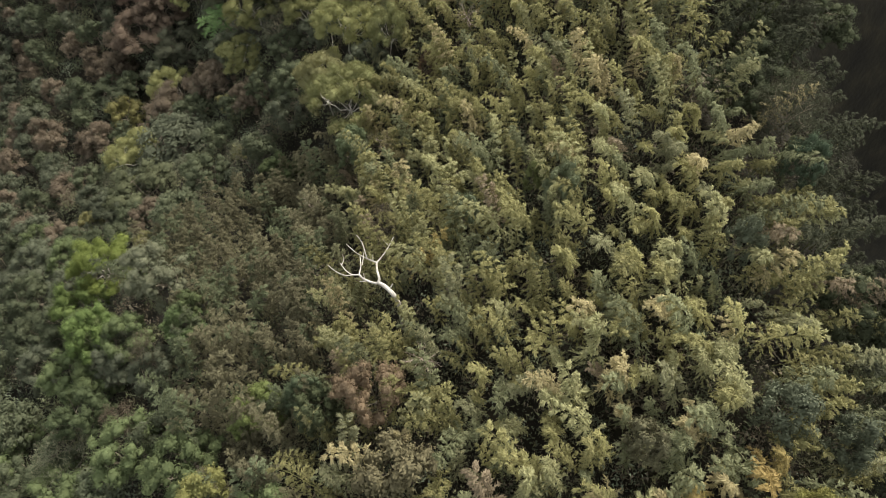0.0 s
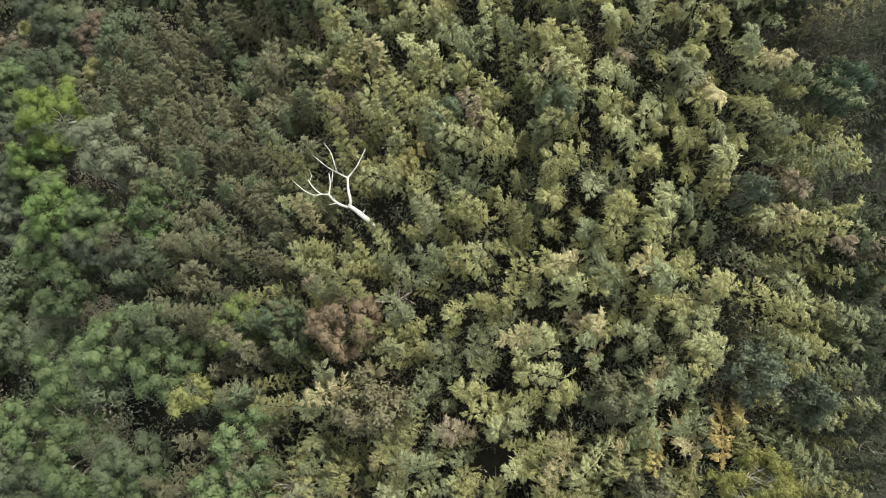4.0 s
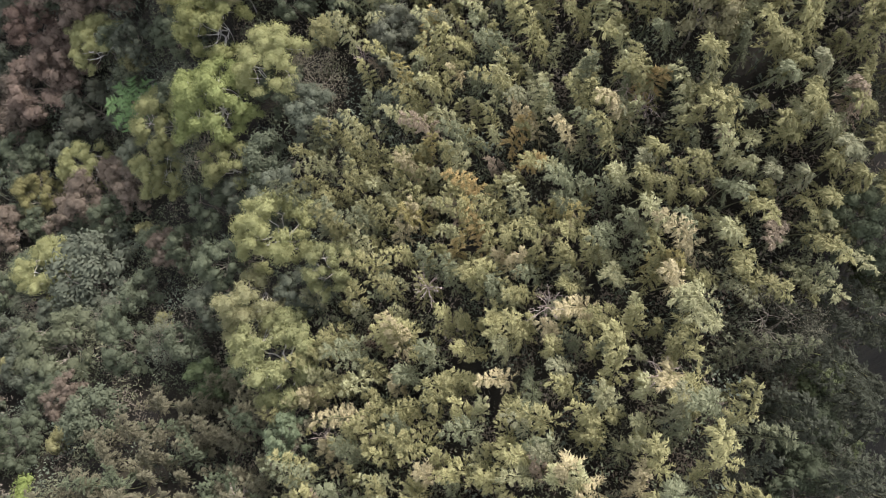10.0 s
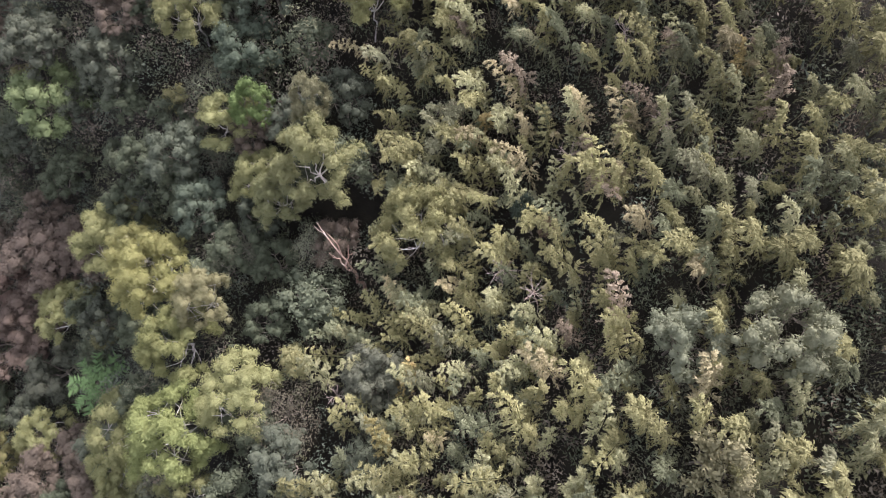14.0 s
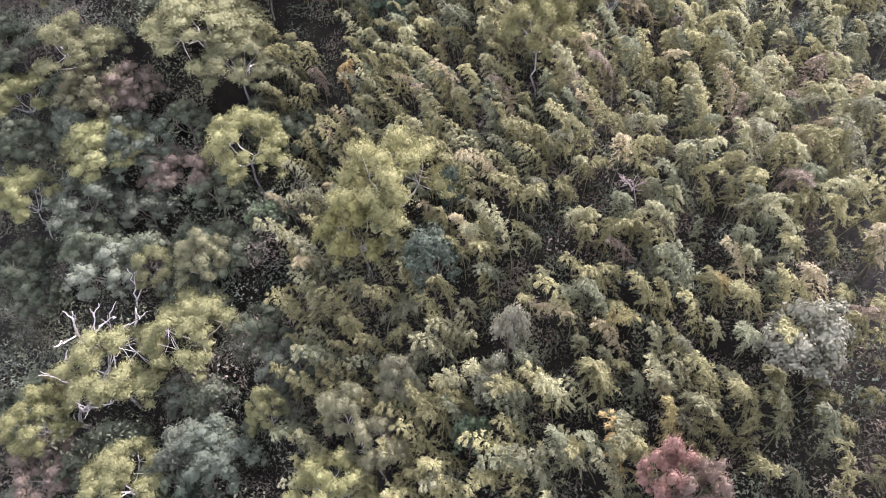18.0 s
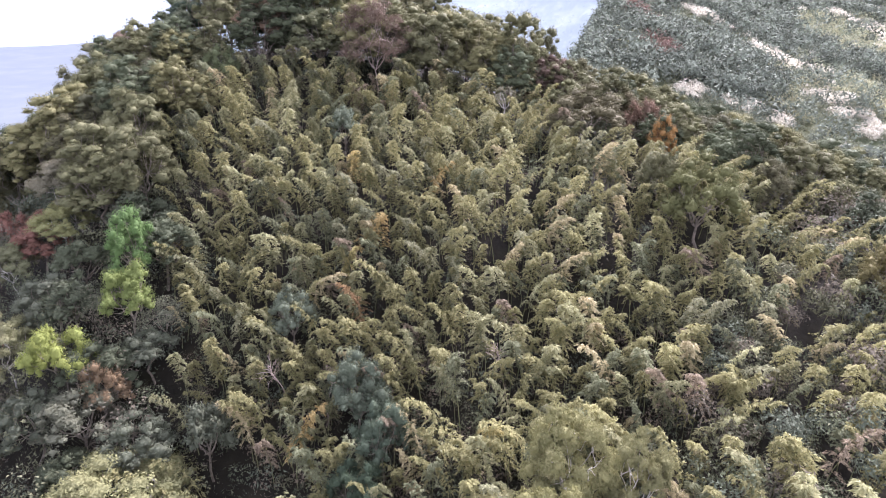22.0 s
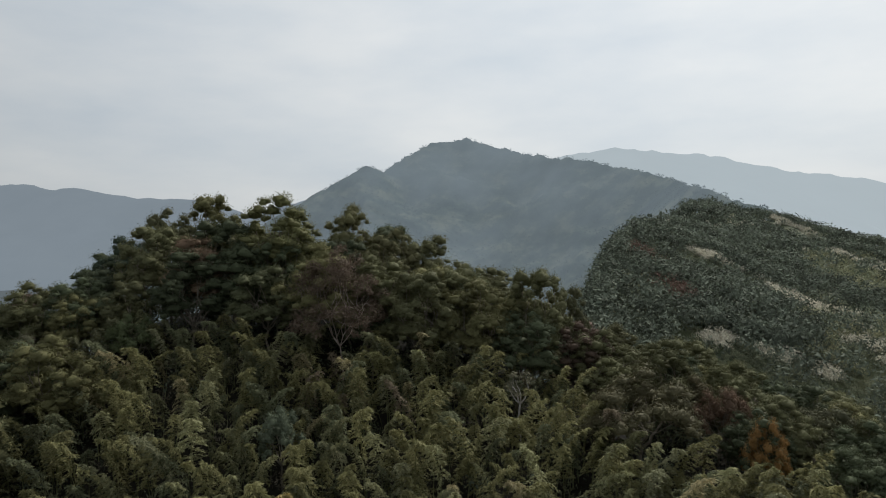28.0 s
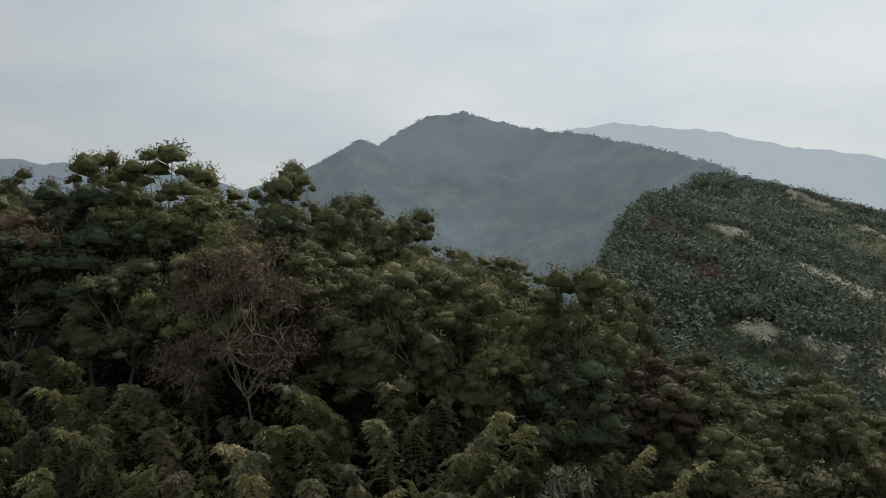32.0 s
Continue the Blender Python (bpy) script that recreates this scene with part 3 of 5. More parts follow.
def build_bamboo(seed, height=7.9, arch=2.1, nodes=17, sprays=24, leaf=0.21):
    """One arching culm with its plume: side shoots in pairs, long at the middle and short at the nodding tip, each hung with narrow leaves."""
    rng = np.random.default_rng(seed)
    arch, height = arch * rng.uniform(0.4, 1.45), height * rng.uniform(0.92, 1.08)
    s = np.linspace(0, 1, 9)
    line = np.stack([arch * s**2.6, 0.25 * np.sin(s * 5) * s, height * (s - 0.17 * s**4)], -1)
    culm = tube(line - [0, 0, 0.6], 0.05 * (1.08 - s), 3)
    at = np.linspace(0.4, 1.0, nodes)
    base = np.stack([np.interp(at, s, line[:, k]) for k in range(3)], -1)
    places, ways, shoots = [], [], [tube(line[3:], 0.035 * (1.1 - s[3:]) + 0.008, 3)]
    for n in range(nodes):
        size = (1.02 * (1.1 - at[n]) ** 0.6 + 0.16) * rng.uniform(0.7, 1.2)
        turn = rng.normal() * 0.5 if at[n] > 0.62 else rng.uniform(0, 2 * np.pi)
        for flank in (-1, 1):
            a = turn + flank * (math.pi / 2 - 0.35) + rng.normal() * 0.2
            out = np.array([math.cos(a), math.sin(a), 0.4])
            k = np.linspace(0.12, 1.0, sprays)[:, None] ** 0.8
            spot = base[n] + out * size * k - np.array([0, 0, 1]) * (size * 0.7 * k**2) + rng.normal(size=(sprays, 3)) * 0.045
            hang = base[n] + out * size * 0.95 - [0, 0, size * 0.6]
            shoots.append((np.stack([base[n] - [0, 0, 0.03], base[n] + [0, 0, 0.03], hang]), np.array([[0, 1, 2]])))
            across = np.array([-out[1], out[0], 0.0]) * np.where(np.arange(sprays) % 2, 0.6, -0.6)[:, None]
            places.append(spot)
            ways.append(out * 0.8 + across + [0.2, 0, 0] + rng.normal(size=(sprays, 3)) * 0.16 - np.array([0, 0, 1]) * (0.25 + k * 0.5))
    places, ways = np.concatenate(places), np.concatenate(ways)
    middle = np.stack([np.interp(places[:, 2], line[:, 2], line[:, k]) for k in range(3)], -1)
    faces_to = (places - middle) * 0.5 + [0, 0, 0.75] + rng.normal(size=places.shape) * 0.5
    return culm, joined([blades(places, ways, leaf, leaf * 0.42, rng, 0.1, faces_to), *shoots])


def build_fern(seed):
    """A tree fern: a slim stem under a rosette of long arching fronds."""
    rng = np.random.default_rng(seed)
    places, ways = [], []
    for n in range(12):
        a = 2 * np.pi * n / 12 + rng.normal() * 0.12
        k = np.linspace(0.08, 1, 26)[:, None]
        rib = np.array([math.cos(a), math.sin(a), 0]) * k * 2.2 + np.array([0, 0, 1]) * (4.6 + 0.9 * k - 1.5 * k**2)
        side = np.array([-math.sin(a), math.cos(a), 0])
        for flank in (-1, 1):
            places.append(rib)
            ways.append(side * flank + np.array([math.cos(a), math.sin(a), -0.2]) * 0.6 + 0 * rib)
    return tube([(0, 0, -0.5), (0.1, 0, 2), (0, 0, 4.6)], [0.14, 0.12, 0.1], 6), blades(np.concatenate(places), np.concatenate(ways), 0.5, 0.14, rng)


PLANTS = {}


def species(key, name, wood_mat, builds, wood_name="trunk", green_name="crown"):
    """Prototypes of one kind of plant, as pairs of wood and foliage."""
    PLANTS[key] = [name, wood_mat, wood_name, green_name, builds, [None] * len(builds)]


def plant(key, x, y, label, category="tree", tint=None, size=1.0, turn=0.0, wide=1.0, group="", lean=(0.0, 0.0), variant=0):
    """One plant standing on the ground: an Empty at its foot with its parts under it."""
    name, wood_mat, wood_name, green_name, builds, made = PLANTS[key]
    v = variant % len(builds)
    thing = new(name)
    thing.empty_display_size = 0.5
    parts = []
    if made[v] is None:
        wood, green = builds[v]
        w = part(wood_name, wood, wood_mat, thing)
        parts.append(w)
        g = None
        if green is not None:
            g = part(green_name, green, BAMBOO_LEAF if key == "bamboo" else LEAF, thing)
            parts.append(g)
        made[v] = (w.data, g.data if g else None)
    else:
        for nm, data in ((wood_name, made[v][0]), (green_name, made[v][1])):
            if data:
                o = new(nm, data)
                o.parent = thing
                parts.append(o)
    for o in parts:
        if tint:
            o.color = (*tint, 1)
    thing.matrix_basis = pose(x, y, ground_at(x, y), lean[0], lean[1], turn) @ Matrix.Diagonal((size * wide, size * wide, size, 1))
    return tagged(thing, label, category, group)


species("acacia", "acacia_tree", PALE_BARK, [build_tree(100 + n, 11, 4.5, 32, 1.05, 0.55, 0.19, 430, 0.15, 6, 0.4, kind=blades, lift=0.6, deep=0.2, close=0.62) for n in range(5)])
species("broadleaf", "broadleaf_tree", BARK, [build_tree(200 + n, 9.5, 3.4, 30, 0.85, 0.85, 0.2, 150, 0.18, 6, 0.35, kind=blades, lift=0.2, deep=0.3, close=0.62) for n in range(5)])
species("tall", "tall_tree", BARK, [build_tree(300 + n, 15.5, 4.4, 60, 1.1, 0.8, 0.22, 150, 0.2, 8, 0.32, kind=blades, lift=0.25, bole=0.2, deep=0.6, close=0.68) for n in range(4)])
species("young", "young_tree", BARK, [build_tree(400 + n, 8, 1.7, 15, 0.65, 0.95, 0.2, 130, 0.09, 5, 0.3, kind=blades, lift=0.1, deep=0.35) for n in range(3)])
species("large_leaf", "large_leaved_tree", BARK, [build_tree(500 + n, 9.5, 3.2, 26, 0.95, 0.85, 0.36, 70, 0.18, 6, 0.35, lift=-0.1, deep=0.3, close=0.55) for n in range(3)])
species("sparse", "sparse_tree", BARK, [build_tree(600 + n, 8.5, 3.2, 40, 0.9, 0.8, 0.17, 60, 0.09, 7, 0.35, kind=blades, deep=0.25, close=0.0) for n in range(3)])
species("fern", "tree_fern", BARK, [build_fern(660)], "trunk", "fronds")
species("bare", "dead_tree", DEAD_WOOD, [(build_bare(700 + n, 11, 0.5, 0.26, 3, 3 - n % 2), None) for n in range(3)], "trunk")
species("fallen", "dead_tree", DEAD_WOOD, [(build_leaning_dead(), None)], "trunk")
species("redcrown", "half_bare_tree", TWIG, [build_tree(690, 14.5, 4.0, 56, 1.0, 0.8, 0.2, 150, 0.09, 8, 0.3, kind=blades, deep=0.6, close=0.0)])
species("twisted", "twisted_tree", PALE_BARK, [build_tree(695, 7.6, 1.5, 9, 0.5, 0.7, 0.2, 40, 0.13, 4, 0.55, kind=blades, close=0.0)])
species("snag", "broken_snag", RED_WOOD, [(build_bare(721, 8, 0.3, 0.17, 3, 2), None)], "trunk")
species("twig", "bare_shrub", TWIG, [(build_twigs(740 + n), None) for n in range(3)], "stem")
species("bamboo", "bamboo", CULM, [build_bamboo(800 + n) for n in range(8)], "culm", "plume")

# ---- landmark trees ----
plant("fallen", -6.1, 0.2, "bleached leafless dead tree leaning downhill with crooked white limbs", "dead tree")
plant("snag", -3.7, 67.6, "broken reddish snag with split pale wood", "dead tree", size=1.25, lean=(-14, -6), turn=40)
plant("bare", -28.6, 107.2, "bleached dead tree with forked white limbs above the acacias", "dead tree", size=1.0, turn=70, lean=(0, -14), variant=0)
plant("bare", -29.2, 101.6, "bleached dead tree with long white limbs", "dead tree", size=0.95, turn=200, lean=(0, -16), variant=2)
plant("bare", -24.6, 108.6, "small bleached dead tree with white limbs", "dead tree", size=0.85, turn=120, lean=(0, -8), variant=1)
plant("broadleaf", -7.2, -7.5, "rust-brown broad-leaved tree standing above the bamboo", tint=(0.184, 0.138, 0.092), size=1.04, wide=0.65, turn=292, variant=0)
plant("broadleaf", -11.6, -8.8, "dark green tree beside the rust-brown one", tint=(0.077, 0.090, 0.050), size=0.91, wide=0.55, turn=30, variant=1)
plant("large_leaf", -5.2, -13.5, "olive-brown tree with loose leaves among the bamboo", tint=(0.133, 0.120, 0.072), size=0.93, wide=0.87, turn=64, variant=0)
plant("young", -20.7, -13.7, "round yellow-green young tree", tint=(0.194, 0.194, 0.076), size=1.05, wide=0.89, turn=85, variant=0)
plant("broadleaf", -15.6, -16.8, "fresh green tree in rounded tufts", tint=(0.135, 0.167, 0.081), size=0.95, wide=0.78, turn=65, variant=2)
plant("broadleaf", -15.8, -21.2, "fresh green tree with many rounded tufts", tint=(0.130, 0.162, 0.076), size=0.95, wide=0.98, turn=288, variant=3)
plant("broadleaf", -22.1, -27.2, "green broad-leaved tree with loose tufts", tint=(0.130, 0.162, 0.076), size=0.95, wide=0.89, turn=312, variant=4)
plant("broadleaf", -33.2, -16.3, "mid-green broad-leaved tree on the valley side", tint=(0.090, 0.113, 0.054), size=0.95, wide=1.11, turn=209, variant=5)
plant("broadleaf", -33.5, -21.5, "green broad-leaved tree on the valley side", tint=(0.090, 0.113, 0.054), size=0.95, wide=1.15, turn=14, variant=6)
plant("sparse", -29.4, -8.0, "half-bare pale brown shrub", tint=(0.098, 0.079, 0.058), size=0.99, wide=0.56, turn=33, variant=0)
plant("broadleaf", -25.2, 1.6, "green tree on the wooded slope", tint=(0.099, 0.122, 0.059), size=0.95, wide=0.61, turn=119, variant=7)
plant("broadleaf", -36.5, 1.5, "mid-green tree on the wooded slope", tint=(0.090, 0.113, 0.050), size=0.95, wide=0.77, turn=155, variant=8)
plant("broadleaf", -35.5, -6.3, "dark green tree on the wooded slope", tint=(0.068, 0.086, 0.045), size=0.95, wide=0.81, turn=223, variant=9)
plant("acacia", 20.0, -18.2, "wide olive acacia with soft foliage", tint=(0.192, 0.186, 0.066), size=0.98, wide=0.61, turn=172, variant=0)
plant("acacia", 19.6, -22.2, "low spreading olive acacia with soft foliage", tint=(0.180, 0.174, 0.060), size=0.90, wide=0.77, turn=95, variant=1)
plant("acacia", 24.4, -23.3, "olive acacia with soft foliage", tint=(0.180, 0.174, 0.060), size=0.88, wide=0.53, turn=57, variant=2)
plant("large_leaf", 11.4, -23.2, "tree with whitish leaf undersides", tint=(0.147, 0.138, 0.094), size=0.95, wide=0.63, turn=248, variant=1)
plant("large_leaf", 15.8, -23.5, "tree with whitish leaf undersides showing", tint=(0.152, 0.143, 0.097), size=0.95, wide=0.64, turn=264, variant=2)
plant("large_leaf", 13.4, -17.9, "grey-olive tree among the bamboo", tint=(0.120, 0.115, 0.074), size=0.95, wide=0.55, turn=11, variant=3)
plant("large_leaf", 11.6, -12.1, "grey-olive tree with loose leaves", tint=(0.124, 0.120, 0.074), size=0.95, wide=0.48, turn=40, variant=4)
plant("large_leaf", 20.6, -10.4, "grey-green tree with pale leaves", tint=(0.108, 0.122, 0.083), size=0.95, wide=0.62, turn=162, variant=5)
plant("large_leaf", 24.5, -12.3, "grey-green tree on the crest", tint=(0.099, 0.113, 0.077), size=0.95, wide=0.54, turn=140, variant=6)
plant("broadleaf", 0.0, 8.0, "small grey-green rounded tree", tint=(0.140, 0.167, 0.108), size=0.92, wide=0.42, turn=319, variant=10)
plant("broadleaf", 7.8, 7.5, "small pale green tree", tint=(0.157, 0.178, 0.108), size=0.93, wide=0.42, turn=186, variant=11)
plant("young", 5.7, 9.5, "small yellow-green tree in the bamboo", tint=(0.135, 0.151, 0.065), size=1.05, wide=0.46, turn=151, variant=1)
plant("broadleaf", -30.0, 6.5, "grey-green rounded tree on the wooded slope", tint=(0.151, 0.159, 0.106), size=1.14, wide=0.84, turn=155, variant=12)
plant("acacia", -40.2, 11.5, "bright yellow-green tree on the valley side", tint=(0.162, 0.198, 0.060), size=0.99, wide=0.80, turn=239, variant=3)
plant("broadleaf", -36.3, 1.1, "bright green tree on the wooded slope", tint=(0.108, 0.151, 0.054), size=1.09, wide=0.73, turn=211, variant=13)
plant("broadleaf", -42.4, 7.0, "bright green tree on the valley side", tint=(0.113, 0.151, 0.054), size=1.09, wide=0.74, turn=62, variant=14)
plant("young", -25.2, 0.3, "small green tree on the wooded slope", tint=(0.090, 0.122, 0.054), size=1.05, wide=0.94, turn=265, variant=2)
plant("sparse", -28.8, -1.4, "pale grey-brown twiggy shrub", tint=(0.112, 0.101, 0.069), size=0.99, wide=0.49, turn=272, variant=1)
plant("broadleaf", -16.6, -8.1, "small yellow-green tree at the bamboo edge", tint=(0.130, 0.157, 0.059), size=0.95, wide=0.64, turn=344, variant=15)
plant("broadleaf", -12.4, -7.3, "small green tree at the bamboo edge", tint=(0.090, 0.113, 0.068), size=0.95, wide=0.50, turn=283, variant=16)
plant("broadleaf", -11.3, 20.4, "bushy light green tree", tint=(0.124, 0.151, 0.086), size=1.03, wide=0.59, turn=102, variant=17)
plant("sparse", -7.2, 9.2, "thin grey-brown tree in the bamboo", tint=(0.105, 0.090, 0.068), size=0.99, wide=0.45, turn=115, variant=2)
plant("sparse", 25.4, 12.8, "dark thin tree with pale leaf tips", tint=(0.075, 0.075, 0.051), size=1.21, wide=0.62, turn=233, variant=3)
plant("broadleaf", 25.9, 8.4, "green tree with loose leaves on the crest", tint=(0.077, 0.104, 0.068), size=0.95, wide=0.48, turn=234, variant=18)
plant("large_leaf", 19.6, 1.4, "grey-green tree in the bamboo", tint=(0.099, 0.113, 0.077), size=0.95, wide=0.40, turn=250, variant=7)
plant("acacia", -13.4, 39.3, "large yellow-green acacia with cloud-like foliage", tint=(0.240, 0.244, 0.108), size=1.05, wide=0.80, turn=312, variant=4)
plant("acacia", -15.6, 32.6, "large yellow-green acacia with white limbs", tint=(0.228, 0.222, 0.114), size=1.08, wide=0.70, turn=105, variant=5)
plant("acacia", -11.8, 28.1, "large olive-green acacia with white limbs", tint=(0.204, 0.210, 0.096), size=1.05, wide=0.85, turn=337, variant=6)
plant("acacia", -7.6, 34.9, "olive-yellow acacia beside the bamboo", tint=(0.210, 0.216, 0.102), size=0.94, wide=0.53, turn=0, variant=7)
plant("acacia", -21.6, 54.0, "bright yellow-green acacia over the gully", tint=(0.198, 0.222, 0.084), size=1.08, wide=0.90, turn=27, variant=8)
plant("acacia", -25.3, 68.8, "yellow-green acacia with dense foliage", tint=(0.234, 0.228, 0.090), size=1.11, wide=0.84, turn=350, variant=9)
plant("acacia", -18.7, 65.8, "pale yellow-green acacia over the gully", tint=(0.240, 0.228, 0.120), size=1.05, wide=0.59, turn=339, variant=10)
plant("acacia", -22.4, 62.5, "olive acacia with cloud-like foliage", tint=(0.198, 0.204, 0.084), size=1.00, wide=0.80, turn=107, variant=11)
plant("fern", -37.6, 60.4, "bright green tree fern in the gully", tint=(0.087, 0.138, 0.055), size=1.01, wide=1.64, turn=50, variant=0)
plant("sparse", -10.6, 55.0, "grey twiggy tree almost bare", tint=(0.120, 0.109, 0.074), size=0.78, wide=1.44, turn=113, variant=4)
plant("broadleaf", -1.6, 57.9, "grey-green rounded tree by the bamboo", tint=(0.108, 0.113, 0.077), size=0.86, wide=0.87, turn=15, variant=19)
plant("broadleaf", -45.3, 51.0, "dry brown tree with pale limbs in the gully", tint=(0.120, 0.097, 0.071), size=1.03, wide=1.44, turn=321, variant=20)
plant("broadleaf", -54.8, 67.5, "reddish brown half-dry tree in the gully", tint=(0.133, 0.101, 0.076), size=1.03, wide=1.45, turn=238, variant=21)
plant("broadleaf", -45.8, 78.2, "brown half-dry tree in the gully", tint=(0.115, 0.092, 0.069), size=1.03, wide=1.64, turn=210, variant=22)
plant("broadleaf", -57.2, 75.8, "reddish brown tree in the gully", tint=(0.129, 0.092, 0.069), size=0.98, wide=1.20, turn=88, variant=23)
plant("large_leaf", -41.8, 38.6, "blue-green broad-leaved tree in the gully", tint=(0.081, 0.090, 0.061), size=1.02, wide=1.70, turn=169, variant=8)
plant("broadleaf", -45.2, 29.3, "olive-green tree in the gully", tint=(0.099, 0.108, 0.063), size=0.95, wide=1.44, turn=68, variant=24)
plant("broadleaf", -56.4, 51.9, "small yellowish tree in the gully", tint=(0.138, 0.129, 0.055), size=0.95, wide=0.99, turn=278, variant=25)
plant("large_leaf", 20.1, 50.7, "pale yellowish tree with loose leaves", tint=(0.184, 0.170, 0.092), size=1.02, wide=0.61, turn=170, variant=9)
plant("sparse", 23.8, 29.5, "grey thin-leaved tree with bare twigs", tint=(0.086, 0.083, 0.056), size=1.07, wide=0.75, turn=10, variant=5)
plant("sparse", -3.2, 29.4, "small reddish bare bush", tint=(0.116, 0.075, 0.050), size=0.90, wide=0.40, turn=91, variant=6)
plant("acacia", -28.8, 72.4, "yellow acacia in dense full leaf", tint=(0.240, 0.234, 0.096), size=1.05, wide=0.60, turn=254, variant=12)
plant("acacia", -7.4, 76.6, "spreading yellow-green acacia with white limbs", tint=(0.216, 0.216, 0.102), size=1.22, wide=0.67, turn=187, variant=13)
plant("acacia", -8.2, 82.7, "pale acacia with white limbs", tint=(0.216, 0.210, 0.120), size=1.08, wide=0.40, turn=134, variant=14)
plant("acacia", -11.4, 75.0, "yellow-green acacia on the wooded slope", tint=(0.204, 0.210, 0.102), size=1.03, wide=0.54, turn=91, variant=15)
plant("acacia", 2.1, 71.0, "olive-yellow acacia with pale bare twigs", tint=(0.216, 0.210, 0.096), size=1.08, wide=0.74, turn=32, variant=16)
plant("broadleaf", -14.4, 84.3, "fresh green tree on the wooded slope", tint=(0.119, 0.162, 0.059), size=1.09, wide=0.57, turn=219, variant=26)
plant("broadleaf", -23.1, 82.2, "grey-blue tree with pale limbs", tint=(0.095, 0.108, 0.073), size=0.98, wide=1.01, turn=237, variant=27)
plant("broadleaf", -20.9, 76.0, "blue-green tree on the wooded slope", tint=(0.086, 0.104, 0.070), size=0.92, wide=0.93, turn=187, variant=28)
plant("broadleaf", -14.2, 74.7, "dark blue-grey tree on the wooded slope", tint=(0.063, 0.072, 0.049), size=0.81, wide=0.83, turn=335, variant=29)
plant("broadleaf", -12.3, 69.8, "dark green tree on the wooded slope", tint=(0.072, 0.083, 0.050), size=0.75, wide=0.87, turn=334, variant=30)
plant("broadleaf", -43.8, 92.5, "yellow-green broad-leaved tree on the valley side", tint=(0.146, 0.178, 0.081), size=1.20, wide=1.14, turn=74, variant=31)
plant("broadleaf", -42.6, 98.2, "grey-green tree on the valley side", tint=(0.104, 0.113, 0.077), size=1.09, wide=1.04, turn=218, variant=32)
plant("broadleaf", -32.2, 92.8, "grey-green tree on the wooded slope", tint=(0.099, 0.108, 0.073), size=1.03, wide=0.96, turn=226, variant=33)
plant("broadleaf", -15.5, 90.6, "dark green tree on the wooded slope", tint=(0.077, 0.095, 0.063), size=0.95, wide=1.05, turn=89, variant=34)
plant("young", 10.1, 70.9, "small dark blue-green tree in the bamboo", tint=(0.041, 0.052, 0.035), size=1.09, wide=0.59, turn=107, variant=3)
plant("young", 12.3, 69.3, "small pinkish brown shrub in the bamboo", tint=(0.184, 0.133, 0.092), size=0.93, wide=0.44, turn=175, variant=4)
plant("broadleaf", 20.1, 58.5, "pale green broad-leaved tree above the bamboo", tint=(0.167, 0.178, 0.113), size=0.98, wide=0.72, turn=267, variant=35)
plant("broadleaf", 24.5, 57.8, "light green rounded tree above the bamboo", tint=(0.173, 0.178, 0.108), size=1.11, wide=0.73, turn=105, variant=36)
plant("broadleaf", -45.1, 77.8, "pinkish brown half-dry tree", tint=(0.124, 0.097, 0.072), size=0.98, wide=1.26, turn=259, variant=37)
plant("broadleaf", -51.8, 69.8, "brown half-dry tree in the gully", tint=(0.120, 0.092, 0.069), size=0.98, wide=1.31, turn=235, variant=38)
plant("broadleaf", -47.2, 62.8, "dark grey-green tree in the gully", tint=(0.077, 0.081, 0.055), size=0.86, wide=1.44, turn=78, variant=39)
plant("broadleaf", -2.3, 58.1, "grey-green rounded tree by the bamboo edge", tint=(0.113, 0.117, 0.080), size=0.84, wide=0.92, turn=139, variant=40)
plant("fern", -2.4, 51.2, "dark tree fern at the bamboo edge", tint=(0.083, 0.092, 0.060), size=1.01, wide=0.90, turn=298, variant=1)
plant("acacia", 1.2, 112.6, "large spreading yellow-green acacia with white limbs", tint=(0.224, 0.218, 0.095), size=1.24, wide=0.80, turn=303, variant=17)
plant("acacia", -1.1, 110.5, "lower olive-yellow acacia foliage tree", tint=(0.207, 0.202, 0.078), size=1.00, wide=0.73, turn=236, variant=18)
plant("large_leaf", 5.2, 106.2, "dense dark blue-green tree with large leaves", tint=(0.077, 0.095, 0.064), size=1.04, wide=0.68, turn=1, variant=10)
plant("acacia", -13.7, 123.2, "yellow-green acacia on the wooded slope", tint=(0.207, 0.207, 0.090), size=1.00, wide=0.91, turn=245, variant=19)
plant("acacia", -15.2, 132.2, "wide acacia with pale limbs on the slope", tint=(0.174, 0.174, 0.090), size=0.96, wide=0.87, turn=81, variant=20)
plant("acacia", -31.0, 132.7, "olive acacia with pale limbs", tint=(0.157, 0.157, 0.078), size=0.94, wide=0.96, turn=295, variant=21)
plant("broadleaf", -25.7, 125.5, "dark blue-grey tree on the wooded slope", tint=(0.077, 0.090, 0.061), size=0.98, wide=1.05, turn=328, variant=41)
plant("broadleaf", -31.5, 126.2, "grey-green tree on the wooded slope", tint=(0.090, 0.104, 0.070), size=0.98, wide=0.74, turn=154, variant=42)
plant("broadleaf", -30.0, 129.5, "olive tree on the wooded slope", tint=(0.124, 0.120, 0.064), size=0.95, wide=0.99, turn=344, variant=43)
plant("broadleaf", -30.4, 119.7, "blue-grey rounded tree on the wooded slope", tint=(0.086, 0.099, 0.067), size=0.92, wide=1.12, turn=273, variant=44)
plant("broadleaf", -24.2, 119.7, "grey-green tree on the wooded slope", tint=(0.086, 0.095, 0.064), size=0.86, wide=0.85, turn=117, variant=45)
